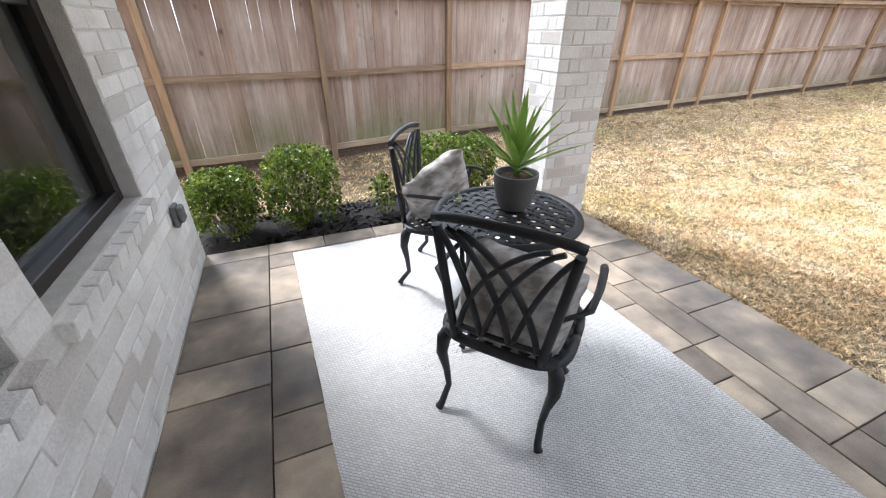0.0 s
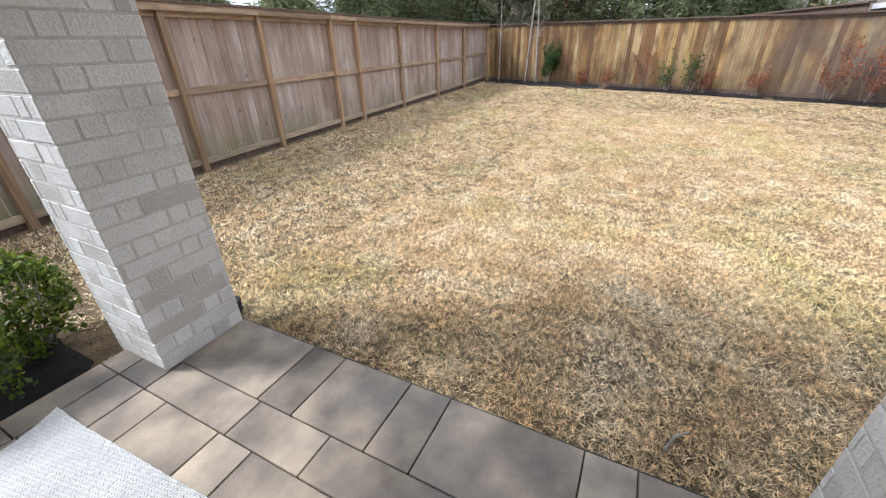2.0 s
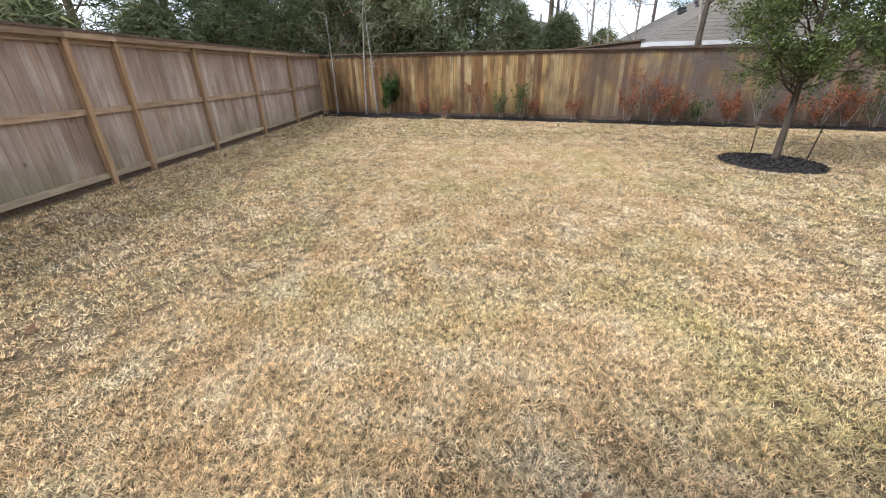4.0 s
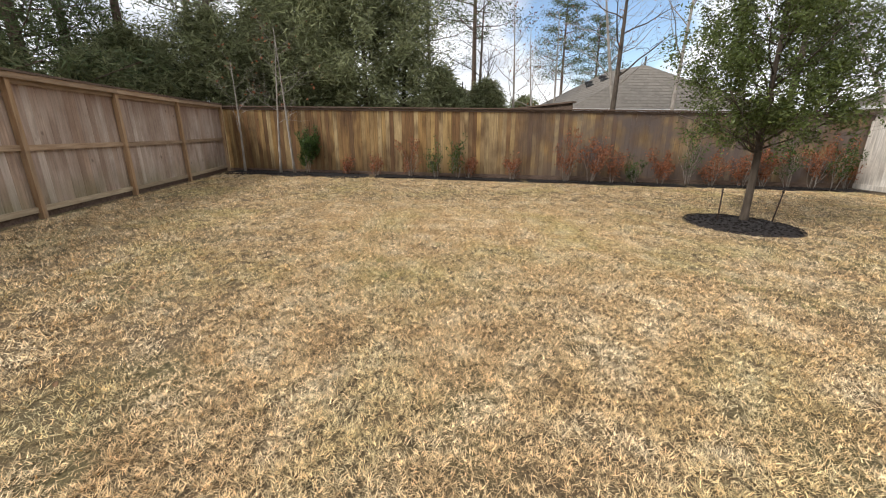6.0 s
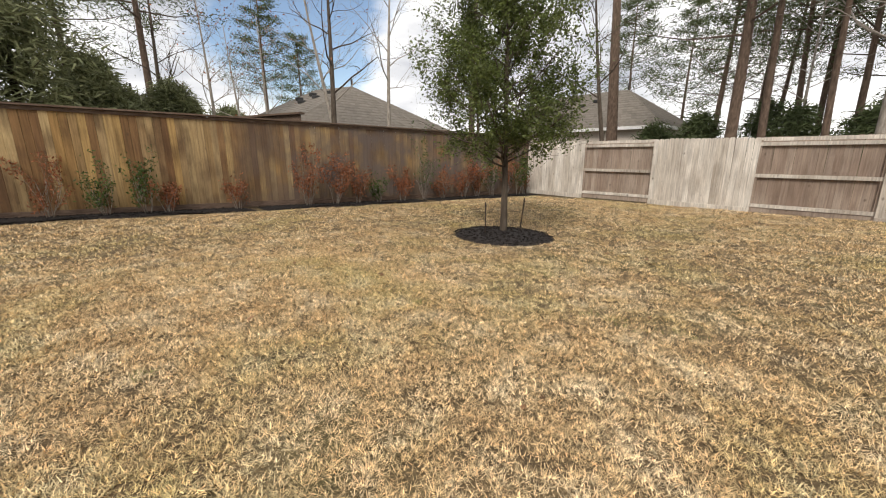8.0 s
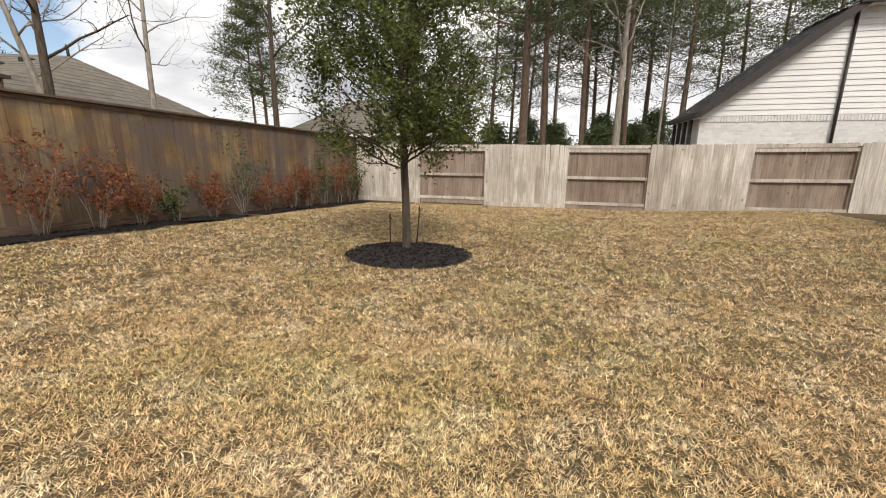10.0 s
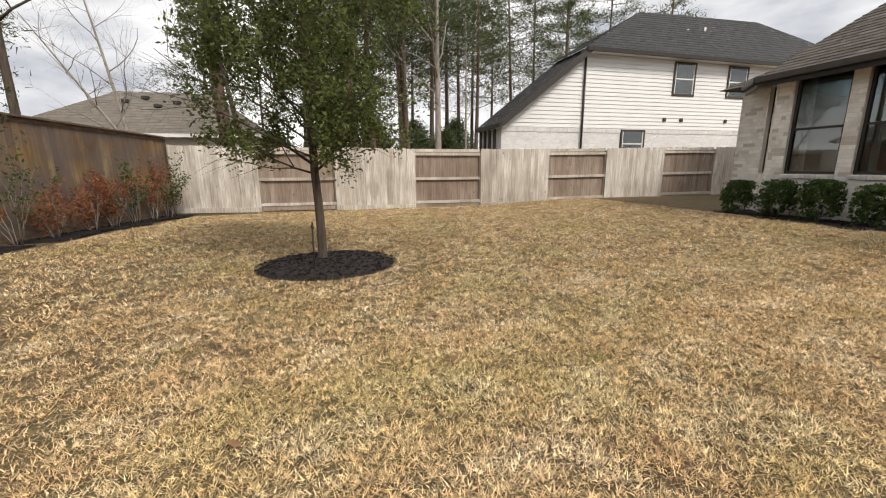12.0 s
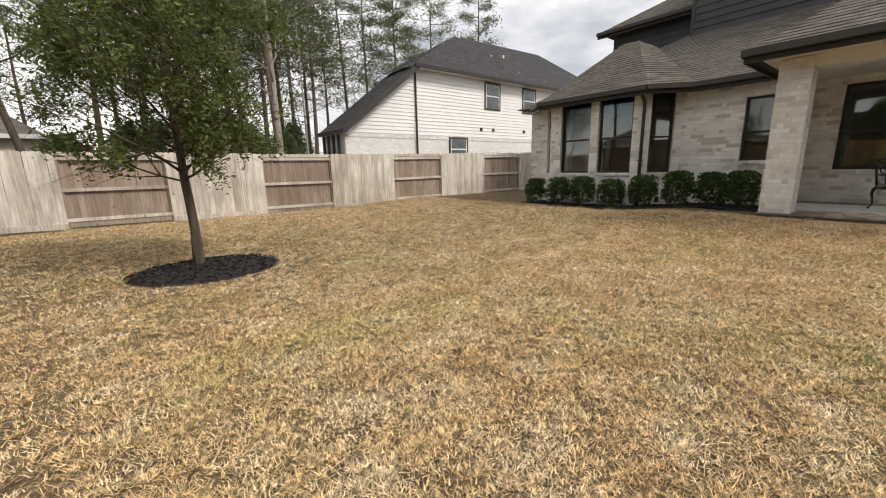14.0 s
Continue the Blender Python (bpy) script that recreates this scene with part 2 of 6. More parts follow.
BRICK = [(0.25, (0.64, 0.605, 0.55)), (0.5, (0.76, 0.735, 0.69)), (0.8, (0.84, 0.82, 0.78))]
M = dict(
    weed=mat("weed_leaf", [(0.3, (0.15, 0.16, 0.05)), (0.7, (0.33, 0.32, 0.12))], 5, rough=0.6, bump=0, rnd="island", amount=0.5),
    lawn_soil=mat("lawn_soil", [(0.3, (0.066, 0.046, 0.025)), (0.7, (0.175, 0.122, 0.065))], 9, rough=0.95, bump=0.8, fine=70, wear=((0.11, 0.10, 0.04), 0.5), wear_scale=0.9, grain=0.5),
    # blade tones vary; the strong grain also paints in shade between tufts
    grass=mat("dry_grass", [(0.32, (0.54, 0.375, 0.195)), (0.5, (0.67, 0.50, 0.28)), (0.68, (0.78, 0.64, 0.42))], 2.6, rough=0.85, bump=0, fine=30, rnd="island", amount=0.74, wear=((0.45, 0.42, 0.15), 0.42), wear_scale=0.55, odd=((0.33, 0.195, 0.095), 0.82, 0.6), grain=0.62, drift=False),
    paver=mat("paver", [(0.32, (0.155, 0.128, 0.100)), (0.5, (0.265, 0.218, 0.168)), (0.68, (0.395, 0.32, 0.232))], 4.0, rough=0.75, bump=0.25, fine=160, rnd="object", amount=0.32, wear=((0.085, 0.082, 0.080), 0.72), wear_scale=1.9),
    joint=mat("joint_sand", [(0.3, (0.04, 0.036, 0.03)), (0.7, (0.09, 0.08, 0.065))], 30, rough=0.95, bump=0.5),
    brick=mat("limewashed_brick", BRICK, 2.6, rough=0.85, bump=0.55, fine=90, rnd="object", amount=0.09, wear=((0.50, 0.455, 0.40), 0.35), wear_scale=3.5, odd=((0.43, 0.39, 0.345), 0.87, 0.65)),
    brick_far=mat("limewashed_brick_courses", BRICK, 2.6, rough=0.85, bump=0.4, fine=70, rnd="island", amount=0.12, wear=((0.45, 0.40, 0.345), 0.4), wear_scale=2.5, odd=((0.40, 0.35, 0.30), 0.84, 0.8)),
    mortar=mat("mortar", [(0.3, (0.58, 0.55, 0.50)), (0.7, (0.70, 0.67, 0.62))], 14, rough=0.95, bump=0.6, fine=150),
    white_brick=mat("white_painted_brick", [(0.3, (0.66, 0.65, 0.64)), (0.7, (0.80, 0.79, 0.78))], 3, rough=0.7, rnd="island", amount=0.06),
    white_siding=mat("white_siding", [(0.3, (0.76, 0.755, 0.75)), (0.7, (0.83, 0.825, 0.82))], 1.2, rough=0.55, bump=0.08, fine=40),
    dark_siding=mat("charcoal_siding", [(0.3, (0.045, 0.045, 0.047)), (0.7, (0.065, 0.064, 0.065))], 2, rough=0.6, bump=0.1),
    shingle=mat("brown_shingle", [(0.3, (0.085, 0.074, 0.064)), (0.7, (0.15, 0.132, 0.115))], 7, rough=0.95, bump=0.6, fine=130, rnd="island", amount=0.2),
    shingle_far=mat("taupe_shingle", [(0.3, (0.15, 0.132, 0.112)), (0.7, (0.20, 0.178, 0.152))], 3, rough=0.95, bump=0.4, fine=30, rnd="island", amount=0.1),
    shingle_dark=mat("charcoal_shingle", [(0.3, (0.035, 0.035, 0.036)), (0.7, (0.06, 0.06, 0.062))], 3, rough=0.9, bump=0.4, fine=30, rnd="island", amount=0.12),
    bronze=mat("dark_bronze_trim", [(0.3, (0.028, 0.024, 0.021)), (0.7, (0.042, 0.036, 0.032))], 5, rough=0.45, bump=0.05),
    gutter=mat("brown_gutter", [(0.3, (0.045, 0.038, 0.033)), (0.7, (0.062, 0.053, 0.046))], 5, rough=0.5, bump=0.05),
    soffit=mat("soffit_paint", [(0.3, (0.70, 0.68, 0.64)), (0.7, (0.76, 0.74, 0.70))], 2, rough=0.7, bump=0.1),
    fence_a=plank("weathered_cedar", [(0.32, 0.232, 0.18), (0.45, 0.36, 0.295), (0.355, 0.255, 0.195), (0.51, 0.425, 0.36), (0.385, 0.295, 0.24), (0.45, 0.325, 0.245)], (0.20, 0.13, 0.092), 0.6, 1.0, streak=0.18),
    post_a=mat("cedar_post", [(0.3, (0.27, 0.165, 0.09)), (0.7, (0.42, 0.275, 0.155))], 3, stretch=(8, 8, 0.7), rough=0.8, bump=0.35, fine=26, rnd="object", amount=0.25, wear=((0.30, 0.25, 0.2), 0.5), wear_scale=0.5),
    rail_a=mat("cedar_rail", [(0.3, (0.25, 0.165, 0.10)), (0.7, (0.42, 0.30, 0.20))], 3, stretch=(0.8, 8, 8), rough=0.8, bump=0.35, fine=26, rnd="object", amount=0.25),
    rot_board=mat("pale_rot_board", [(0.3, (0.29, 0.22, 0.145)), (0.7, (0.44, 0.35, 0.24))], 3, stretch=(0.8, 8, 8), rough=0.85, bump=0.35, fine=26, rnd="object", amount=0.2),
    fence_b=plank("golden_cedar", [(0.32, 0.195, 0.075), (0.17, 0.095, 0.042), (0.39, 0.27, 0.12), (0.21, 0.125, 0.058), (0.44, 0.325, 0.165), (0.15, 0.078, 0.038), (0.36, 0.235, 0.095), (0.24, 0.13, 0.055)], (0.085, 0.047, 0.025), 0.85, 0.75, streak=0.3),
    cap_b=mat("dark_cap_board", [(0.3, (0.085, 0.055, 0.04)), (0.7, (0.17, 0.12, 0.09))], 3, stretch=(8, 0.8, 8), rough=0.85, bump=0.3, fine=26),
    fence_c=plank("silvered_pine", [(0.56, 0.51, 0.45), (0.70, 0.66, 0.60), (0.60, 0.55, 0.49), (0.76, 0.72, 0.66), (0.51, 0.46, 0.40), (0.66, 0.615, 0.55)], (0.28, 0.23, 0.185), 0.6, 0.7, streak=0.26),
    fence_c_in=plank("brown_pine", [(0.31, 0.245, 0.20), (0.39, 0.32, 0.265), (0.27, 0.205, 0.165), (0.35, 0.275, 0.22)], (0.19, 0.135, 0.105), 0.6, 1.0),
    mulch=mat("black_mulch", [(0.3, (0.012, 0.010, 0.010)), (0.7, (0.034, 0.028, 0.026))], 25, rough=0.95, bump=1.0, fine=90, rnd="island", amount=0.5),
    bark=mat("bark", [(0.3, (0.055, 0.042, 0.032)), (0.7, (0.125, 0.10, 0.078))], 6, stretch=(3, 3, 0.6), rough=0.95, bump=0.9, fine=26),
    bark_pale=mat("pale_bark", [(0.3, (0.22, 0.19, 0.16)), (0.7, (0.42, 0.38, 0.33))], 5, stretch=(3, 3, 0.7), rough=0.95, bump=0.6, fine=26),
    bark_pine=mat("pine_bark", [(0.3, (0.075, 0.052, 0.04)), (0.7, (0.19, 0.135, 0.10))], 5, stretch=(3, 3, 0.8), rough=0.95, bump=0.9, fine=18),
    oak_leaf=mat("oak_leaf", [(0.3, (0.072, 0.098, 0.028)), (0.7, (0.17, 0.205, 0.066))], 1.5, rough=0.45, bump=0, rnd="island", amount=0.5),
    box_leaf=mat("shrub_leaf", [(0.35, (0.05, 0.085, 0.016)), (0.65, (0.20, 0.26, 0.03))], 5, rough=0.4, bump=0, rnd="island", amount=0.6),
    hedge_leaf=mat("hedge_leaf", [(0.3, (0.032, 0.062, 0.016)), (0.7, (0.09, 0.14, 0.036))], 3, rough=0.5, bump=0, rnd="island", amount=0.5),
    pine_leaf=mat("pine_needles", [(0.3, (0.062, 0.086, 0.038)), (0.7, (0.135, 0.165, 0.072))], 0.5, rough=0.6, bump=0, rnd="island", amount=0.5),
    cedar_leaf=mat("evergreen_leaf", [(0.3, (0.15, 0.17, 0.085)), (0.7, (0.30, 0.31, 0.16))], 0.5, rough=0.6, bump=0, rnd="island", amount=0.5),
    dry_leaf=mat("rust_leaf", [(0.3, (0.21, 0.075, 0.035)), (0.7, (0.37, 0.155, 0.08))], 3, rough=0.7, bump=0, rnd="island", amount=0.5),
    brown_leaf=mat("fallen_leaf", [(0.3, (0.14, 0.07, 0.035)), (0.7, (0.30, 0.17, 0.085))], 9, rough=0.7, bump=0.2, rnd="object", amount=0.35),
    iron=mat("cast_aluminium", [(0.3, (0.030, 0.031, 0.033)), (0.7, (0.052, 0.053, 0.055))], 9, rough=0.45, bump=0.12, fine=220, metal=0.35),
    rug=mat("ivory_rug", [(0.3, (0.64, 0.625, 0.595)), (0.7, (0.76, 0.75, 0.72))], 3, rough=0.95, bump=0.5, fine=190, wear=((0.60, 0.58, 0.54), 0.35), wear_scale=1.3),
    cushion=mat("cushion_fabric", [(0.38, (0.30, 0.275, 0.25)), (0.5, (0.53, 0.50, 0.465)), (0.64, (0.74, 0.72, 0.68))], 11, stretch=(1, 1.5, 1.8), rough=0.95, bump=0.6, fine=240),
    pot=mat("grey_concrete", [(0.3, (0.115, 0.112, 0.108)), (0.7, (0.175, 0.17, 0.164))], 7, rough=0.85, bump=0.25, fine=140),
    rim=mat("pale_concrete_rim", [(0.3, (0.26, 0.25, 0.235)), (0.7, (0.34, 0.325, 0.305))], 7, rough=0.85, bump=0.2, fine=140),
    soil=mat("potting_soil", [(0.3, (0.05, 0.03, 0.02)), (0.7, (0.14, 0.085, 0.055))], 30, rough=0.95, bump=1.0, fine=120),
    yucca=mat("strap_leaf", [(0.3, (0.20, 0.37, 0.05)), (0.7, (0.42, 0.60, 0.13))], 3, rough=0.38, bump=0.05, fine=60, rnd="island", amount=0.3),
    outlet=mat("outlet_cover", [(0.3, (0.12, 0.12, 0.118)), (0.7, (0.16, 0.16, 0.157))], 9, rough=0.5, bump=0.05),
    pipe=mat("black_pipe", [(0.3, (0.010, 0.010, 0.010)), (0.7, (0.02, 0.02, 0.02))], 9, rough=0.4, bump=0.05),
    plaster=mat("interior_paint", [(0.3, (0.42, 0.41, 0.39)), (0.7, (0.46, 0.45, 0.43))], 2, rough=0.9, bump=0.05),
    curtain=mat("grey_curtain", [(0.3, (0.30, 0.295, 0.285)), (0.7, (0.40, 0.39, 0.38))], 3, stretch=(30, 30, 0.3), rough=0.9, bump=0.2),
    stake=mat("steel_stake", [(0.3, (0.03, 0.022, 0.02)), (0.7, (0.07, 0.045, 0.035))], 8, rough=0.7, bump=0.2),
    glassware=mat("pale_green_glass", [(0.3, (0.30, 0.36, 0.20)), (0.7, (0.55, 0.58, 0.42))], 20, rough=0.3, bump=0),
)
mix_by(M["fence_a"], "Z", 0.75, 0.1, (0.12, 0.145, 0.045), 0.6, 1.1)
mix_by(M["fence_a"], "Z", 1.7, 2.35, (0.19, 0.085, 0.052), 0.6, 1.6, 0.15)
mix_by(M["fence_b"], "Z", 1.0, 0.1, (0.10, 0.062, 0.03), 0.6, 1.4, 0.1)
mix_by(M["fence_b"], "Y", -1.2, -5.0, (0.125, 0.10, 0.09), 0.9, 1.9, 0.15)


def leaf_light(name):
    """Leaves let some light through."""
    m = M[name]
    n, k = m.node_tree.nodes, m.node_tree.links
    b, out = n["Principled BSDF"], n["Material Output"]
    tr, mx = n.new("ShaderNodeBsdfTranslucent"), n.new("ShaderNodeMixShader")
    mx.inputs["Fac"].default_value = 0.42
    k.new(b.inputs["Base Color"].links[0].from_socket, tr.inputs["Color"])
    k.new(b.outputs[0], mx.inputs[1])
    k.new(tr.outputs[0], mx.inputs[2])
    k.new(mx.outputs[0], out.inputs["Surface"])


for leafy in ("oak_leaf", "box_leaf", "hedge_leaf", "pine_leaf", "cedar_leaf", "dry_leaf", "yucca", "weed"):
    leaf_light(leafy)


def weave(m, loop, row):
    """Rows of loops across a fabric."""
    n, k = m.node_tree.nodes, m.node_tree.links
    b = n["Principled BSDF"]
    geo, mp, br = n.new("ShaderNodeNewGeometry"), n.new("ShaderNodeMapping"), n.new("ShaderNodeTexBrick")
    mp.inputs["Rotation"].default_value = (0, 0, 0.6)
    k.new(geo.outputs["Position"], mp.inputs["Vector"])
    k.new(mp.outputs["Vector"], br.inputs["Vector"])
    for key, v in (("Scale", 1.0), ("Brick Width", loop), ("Row Height", row), ("Mortar Size", row * 0.22), ("Mortar Smooth", 1.0)):
        br.inputs[key].default_value = v
    br.inputs["Color1"].default_value, br.inputs["Color2"].default_value, br.inputs["Mortar"].default_value = (1, 1, 1, 1), (0.86, 0.86, 0.87, 1), (0.62, 0.61, 0.60, 1)
    mx = n.new("ShaderNodeMix")
    mx.data_type, mx.blend_type = "RGBA", "MULTIPLY"
    mx.inputs["Factor"].default_value = 1.0
    k.new(b.inputs["Base Color"].links[0].from_socket, mx.inputs[6])
    k.new(br.outputs["Color"], mx.inputs[7])
    k.new(mx.outputs[2], b.inputs["Base Color"])
    bp = n.new("ShaderNodeBump")
    bp.invert = True
    bp.inputs["Strength"].default_value, bp.inputs["Distance"].default_value = 0.7, 0.004
    k.new(br.outputs["Fac"], bp.inputs["Height"])
    k.new(b.inputs["Normal"].links[0].from_socket, bp.inputs["Normal"])
    k.new(bp.outputs["Normal"], b.inputs["Normal"])


weave(M["rug"], 0.022, 0.011)


def glass(name):
    m = bpy.data.materials.new(name)
    m.use_nodes = True
    b = m.node_tree.nodes["Principled BSDF"]
    b.inputs["Base Color"].default_value = (0.62, 0.68, 0.66, 1)
    b.inputs["Roughness"].default_value, b.inputs["IOR"].default_value = 0.0, 1.75
    b.inputs["Transmission Weight"].default_value = 1.0
    return m


M["glass"] = glass("window_glass")


# ---- shape helpers ----
def mesh_of(name, bm, smooth=False):
    me = bpy.data.meshes.new(name)
    if smooth:
        for f in bm.faces:
            f.smooth = True
    bm.to_mesh(me)
    bm.free()
    return me


def thing(name, label, category, group="", at=None, kind=""):
    ob = new(name)
    ob.empty_display_size = 0.1
    if at is not None:
        ob.matrix_world = at
    return tagged(ob, label, category, group, kind)


def part(name, shape, material, parent, label="", at=None, smooth=False):
    me = shape if isinstance(shape, bpy.types.Mesh) else mesh_of(name, shape, smooth)
    if not me.materials:
        me.materials.append(material)
    ob = new(name, me)
    ob.parent = parent
    if at is not None:
        ob.matrix_basis = at
    return tagged(ob, label)


def single(name, shape, material, label, category, group="", kind="", at=None, smooth=False):
    ob = part(name, shape, material, None, label, at, smooth)
    return tagged(ob, label, category, group, kind)


def add_box(bm, x0, x1, y0, y1, z0, z1, bevel=0.0):
    vs = bmesh.ops.create_cube(bm, size=1)["verts"]
    for v in vs:
        v.co = Vector(((x0 + x1) / 2 + v.co.x * (x1 - x0), (y0 + y1) / 2 + v.co.y * (y1 - y0), (z0 + z1) / 2 + v.co.z * (z1 - z0)))
    if bevel:
        es = list({e for v in vs for e in v.link_edges})
        bmesh.ops.bevel(bm, geom=es, offset=bevel, segments=1, affect="EDGES")
    return bm


def box(x0, x1, y0, y1, z0, z1, bevel=0.0):
    return add_box(bmesh.new(), x0, x1, y0, y1, z0, z1, bevel)


def boxes(*rows, bevel=0.0):
    bm = bmesh.new()
    for r in rows:
        add_box(bm, *r, bevel)
    return bm


SLABS = {}


def slab(dx, dy, dz, bevel, material):
    """A bevelled block about its centre, shared by all pieces of that size."""
    key = (round(dx, 3), round(dy, 3), round(dz, 3), bevel, material.name)
    if key not in SLABS:
        SLABS[key] = mesh_of("block", box(-dx / 2, dx / 2, -dy / 2, dy / 2, -dz / 2, dz / 2, bevel))
        SLABS[key].materials.append(material)
    return SLABS[key]


def add_beam(bm, p0, p1, w, h, up=(0, 0, 1)):
    """A board from p0 to p1, w across and h high, about the line."""
    p0, p1, up = Vector(p0), Vector(p1), Vector(up)
    d = (p1 - p0).normalized()
    side = d.cross(up).normalized() * w / 2
    top = side.cross(d).normalized() * h / 2
    vs = [bm.verts.new(p + a * side + b * top) for p in (p0, p1) for a, b in ((-1, -1), (1, -1), (1, 1), (-1, 1))]
    for f in ((0, 1, 2, 3), (7, 6, 5, 4), (0, 4, 5, 1), (1, 5, 6, 2), (2, 6, 7, 3), (3, 7, 4, 0)):
        bm.faces.new([vs[i] for i in f])
    return bm


def beam(*a, **k):
    bm = add_beam(bmesh.new(), *a, **k)
    bmesh.ops.recalc_face_normals(bm, faces=bm.faces[:])
    return bm


def add_tube(bm, pts, radii, n=8, flat=1.0):
    """A tapered round bar through points."""
    pts = [Vector(p) for p in pts]
    radii = radii if isinstance(radii, (list, tuple)) else [radii] * len(pts)
    rings, ref = [], None
    for i, (p, r) in enumerate(zip(pts, radii)):
        d = (pts[min(i + 1, len(pts) - 1)] - pts[max(i - 1, 0)]).normalized()
        if ref is None:
            ref = d.orthogonal().normalized()
        ref = (ref - d * ref.dot(d)).normalized()
        o = d.cross(ref)
        rings.append([bm.verts.new(p + r * (math.cos(a) * ref + flat * math.sin(a) * o)) for a in [2 * math.pi * j / n for j in range(n)]])
    for a, b in zip(rings, rings[1:]):
        for j in range(n):
            f = bm.faces.new((a[j], a[(j + 1) % n], b[(j + 1) % n], b[j]))
            f.smooth = True
    bm.faces.new(rings[0][::-1])
    bm.faces.new(rings[-1])
    return bm


def tube(*a, **k):
    return add_tube(bmesh.new(), *a, **k)


def lathe(profile, n=32, closed=True):
    """A turned body from (radius, height) pairs."""
    bm = bmesh.new()
    rings = [[bm.verts.new((r * math.cos(2 * math.pi * j / n), r * math.sin(2 * math.pi * j / n), z)) for j in range(n)] for r, z in profile]
    for a, b in zip(rings, rings[1:]):
        for j in range(n):
            bm.faces.new((a[j], a[(j + 1) % n], b[(j + 1) % n], b[j])).smooth = True
    if closed:
        bm.faces.new(rings[0][::-1])
        bm.faces.new(rings[-1])
    return bm


def arrays(name, verts, faces_n, material):
    """A mesh from an array of corners, in runs of faces_n corners to a face."""
    verts = np.asarray(verts, np.float32).reshape(-1, 3)
    me = bpy.data.meshes.new(name)
    count = len(verts) // faces_n
    me.vertices.add(len(verts))
    me.vertices.foreach_set("co", verts.ravel())
    me.loops.add(len(verts))
    me.loops.foreach_set("vertex_index", np.arange(len(verts), dtype=np.int32))
    me.polygons.add(count)
    me.polygons.foreach_set("loop_start", np.arange(0, len(verts), faces_n, dtype=np.int32))
    me.update(calc_edges=True)
    me.materials.append(material)
    return me


def needle_mesh(name, centres, size, material, rng, droop=0.25, long=6.0):
    """Slim sprays (three corners each) at the given places."""
    c = np.asarray(centres, float)
    n = len(c)
    d = rng.normal(size=(n, 3))
    d[:, 2] = 0.7 * d[:, 2] - droop
    d /= np.linalg.norm(d, axis=1, keepdims=True)
    o = np.cross(d, rng.normal(size=(n, 3)))
    o /= np.linalg.norm(o, axis=1, keepdims=True)
    s = (size * rng.uniform(0.6, 1.35, n))[:, None]
    return arrays(name, np.stack([c - o * s / 2, c + o * s / 2, c + d * s * long], 1), 3, material)


def leaf_mesh(name, centres, size, material, rng, flat=0.0, long=1.8):
    """Small pointed leaves (four corners each) at the given places."""
    c = np.asarray(centres, float)
    n = len(c)
    d = rng.normal(size=(n, 3))
    d[:, 2] *= 1 - flat
    d /= np.linalg.norm(d, axis=1, keepdims=True)
    o = np.cross(d, rng.normal(size=(n, 3)))
    o /= np.linalg.norm(o, axis=1, keepdims=True)
    s = (size * rng.uniform(0.6, 1.35, n))[:, None]
    q = np.stack([c - d * s * long / 2, c + o * s / 2, c + d * s * long / 2, c - o * s / 2], 1)
    return arrays(name, q, 4, material)


def ground_a(x):
    """Foot of the north fence."""
    return float(np.interp(x, [-6, 1.7, 3.7, 6, 9.5, 12.5, 17.5, 20.5], [-0.21, -0.19, -0.12, -0.06, -0.01, 0.03, 0.11, 0.18]))


def level_a(x):
    """Line to which the north fence's middle and upper rails are set."""
    return float(np.interp(x, [-6, 1.7, 3.7, 6, 9.5, 12.5, 17.5, 20.5], [-0.05, -0.04, -0.01, 0.03, 0.045, 0.06, 0.11, 0.18]))


def ground_z(x, y):
    """The lawn falls from the patio and from the far corner to the low fence."""
    a = float(np.interp(x, [-6, 1.7, 3.7, 6, 9.5, 12.5, 17.5, 20.5], [-0.27, -0.24, -0.10, -0.05, 0.02, 0.05, 0.11, 0.18]))
    w = min(max((y + 12.3) / 19.0, 0.0), 1.0)
    z = w * a - (1 - w) * 0.23 - 0.10 * math.exp(-((x - 12.1) ** 2 + (y + 4.9) ** 2) / 6.5)
    dx, dy = max(x - 3.35, 0.0), max(y - 3.0, 0.0)
    f = max(0.0, 1 - math.hypot(dx, dy) / 4.2)
    f = f * f * (3 - 2 * f)
    return z + f * (0.12 - z) * (0.95 if y > -2 else max(0.45, 0.95 - 0.25 * (-2 - y)))


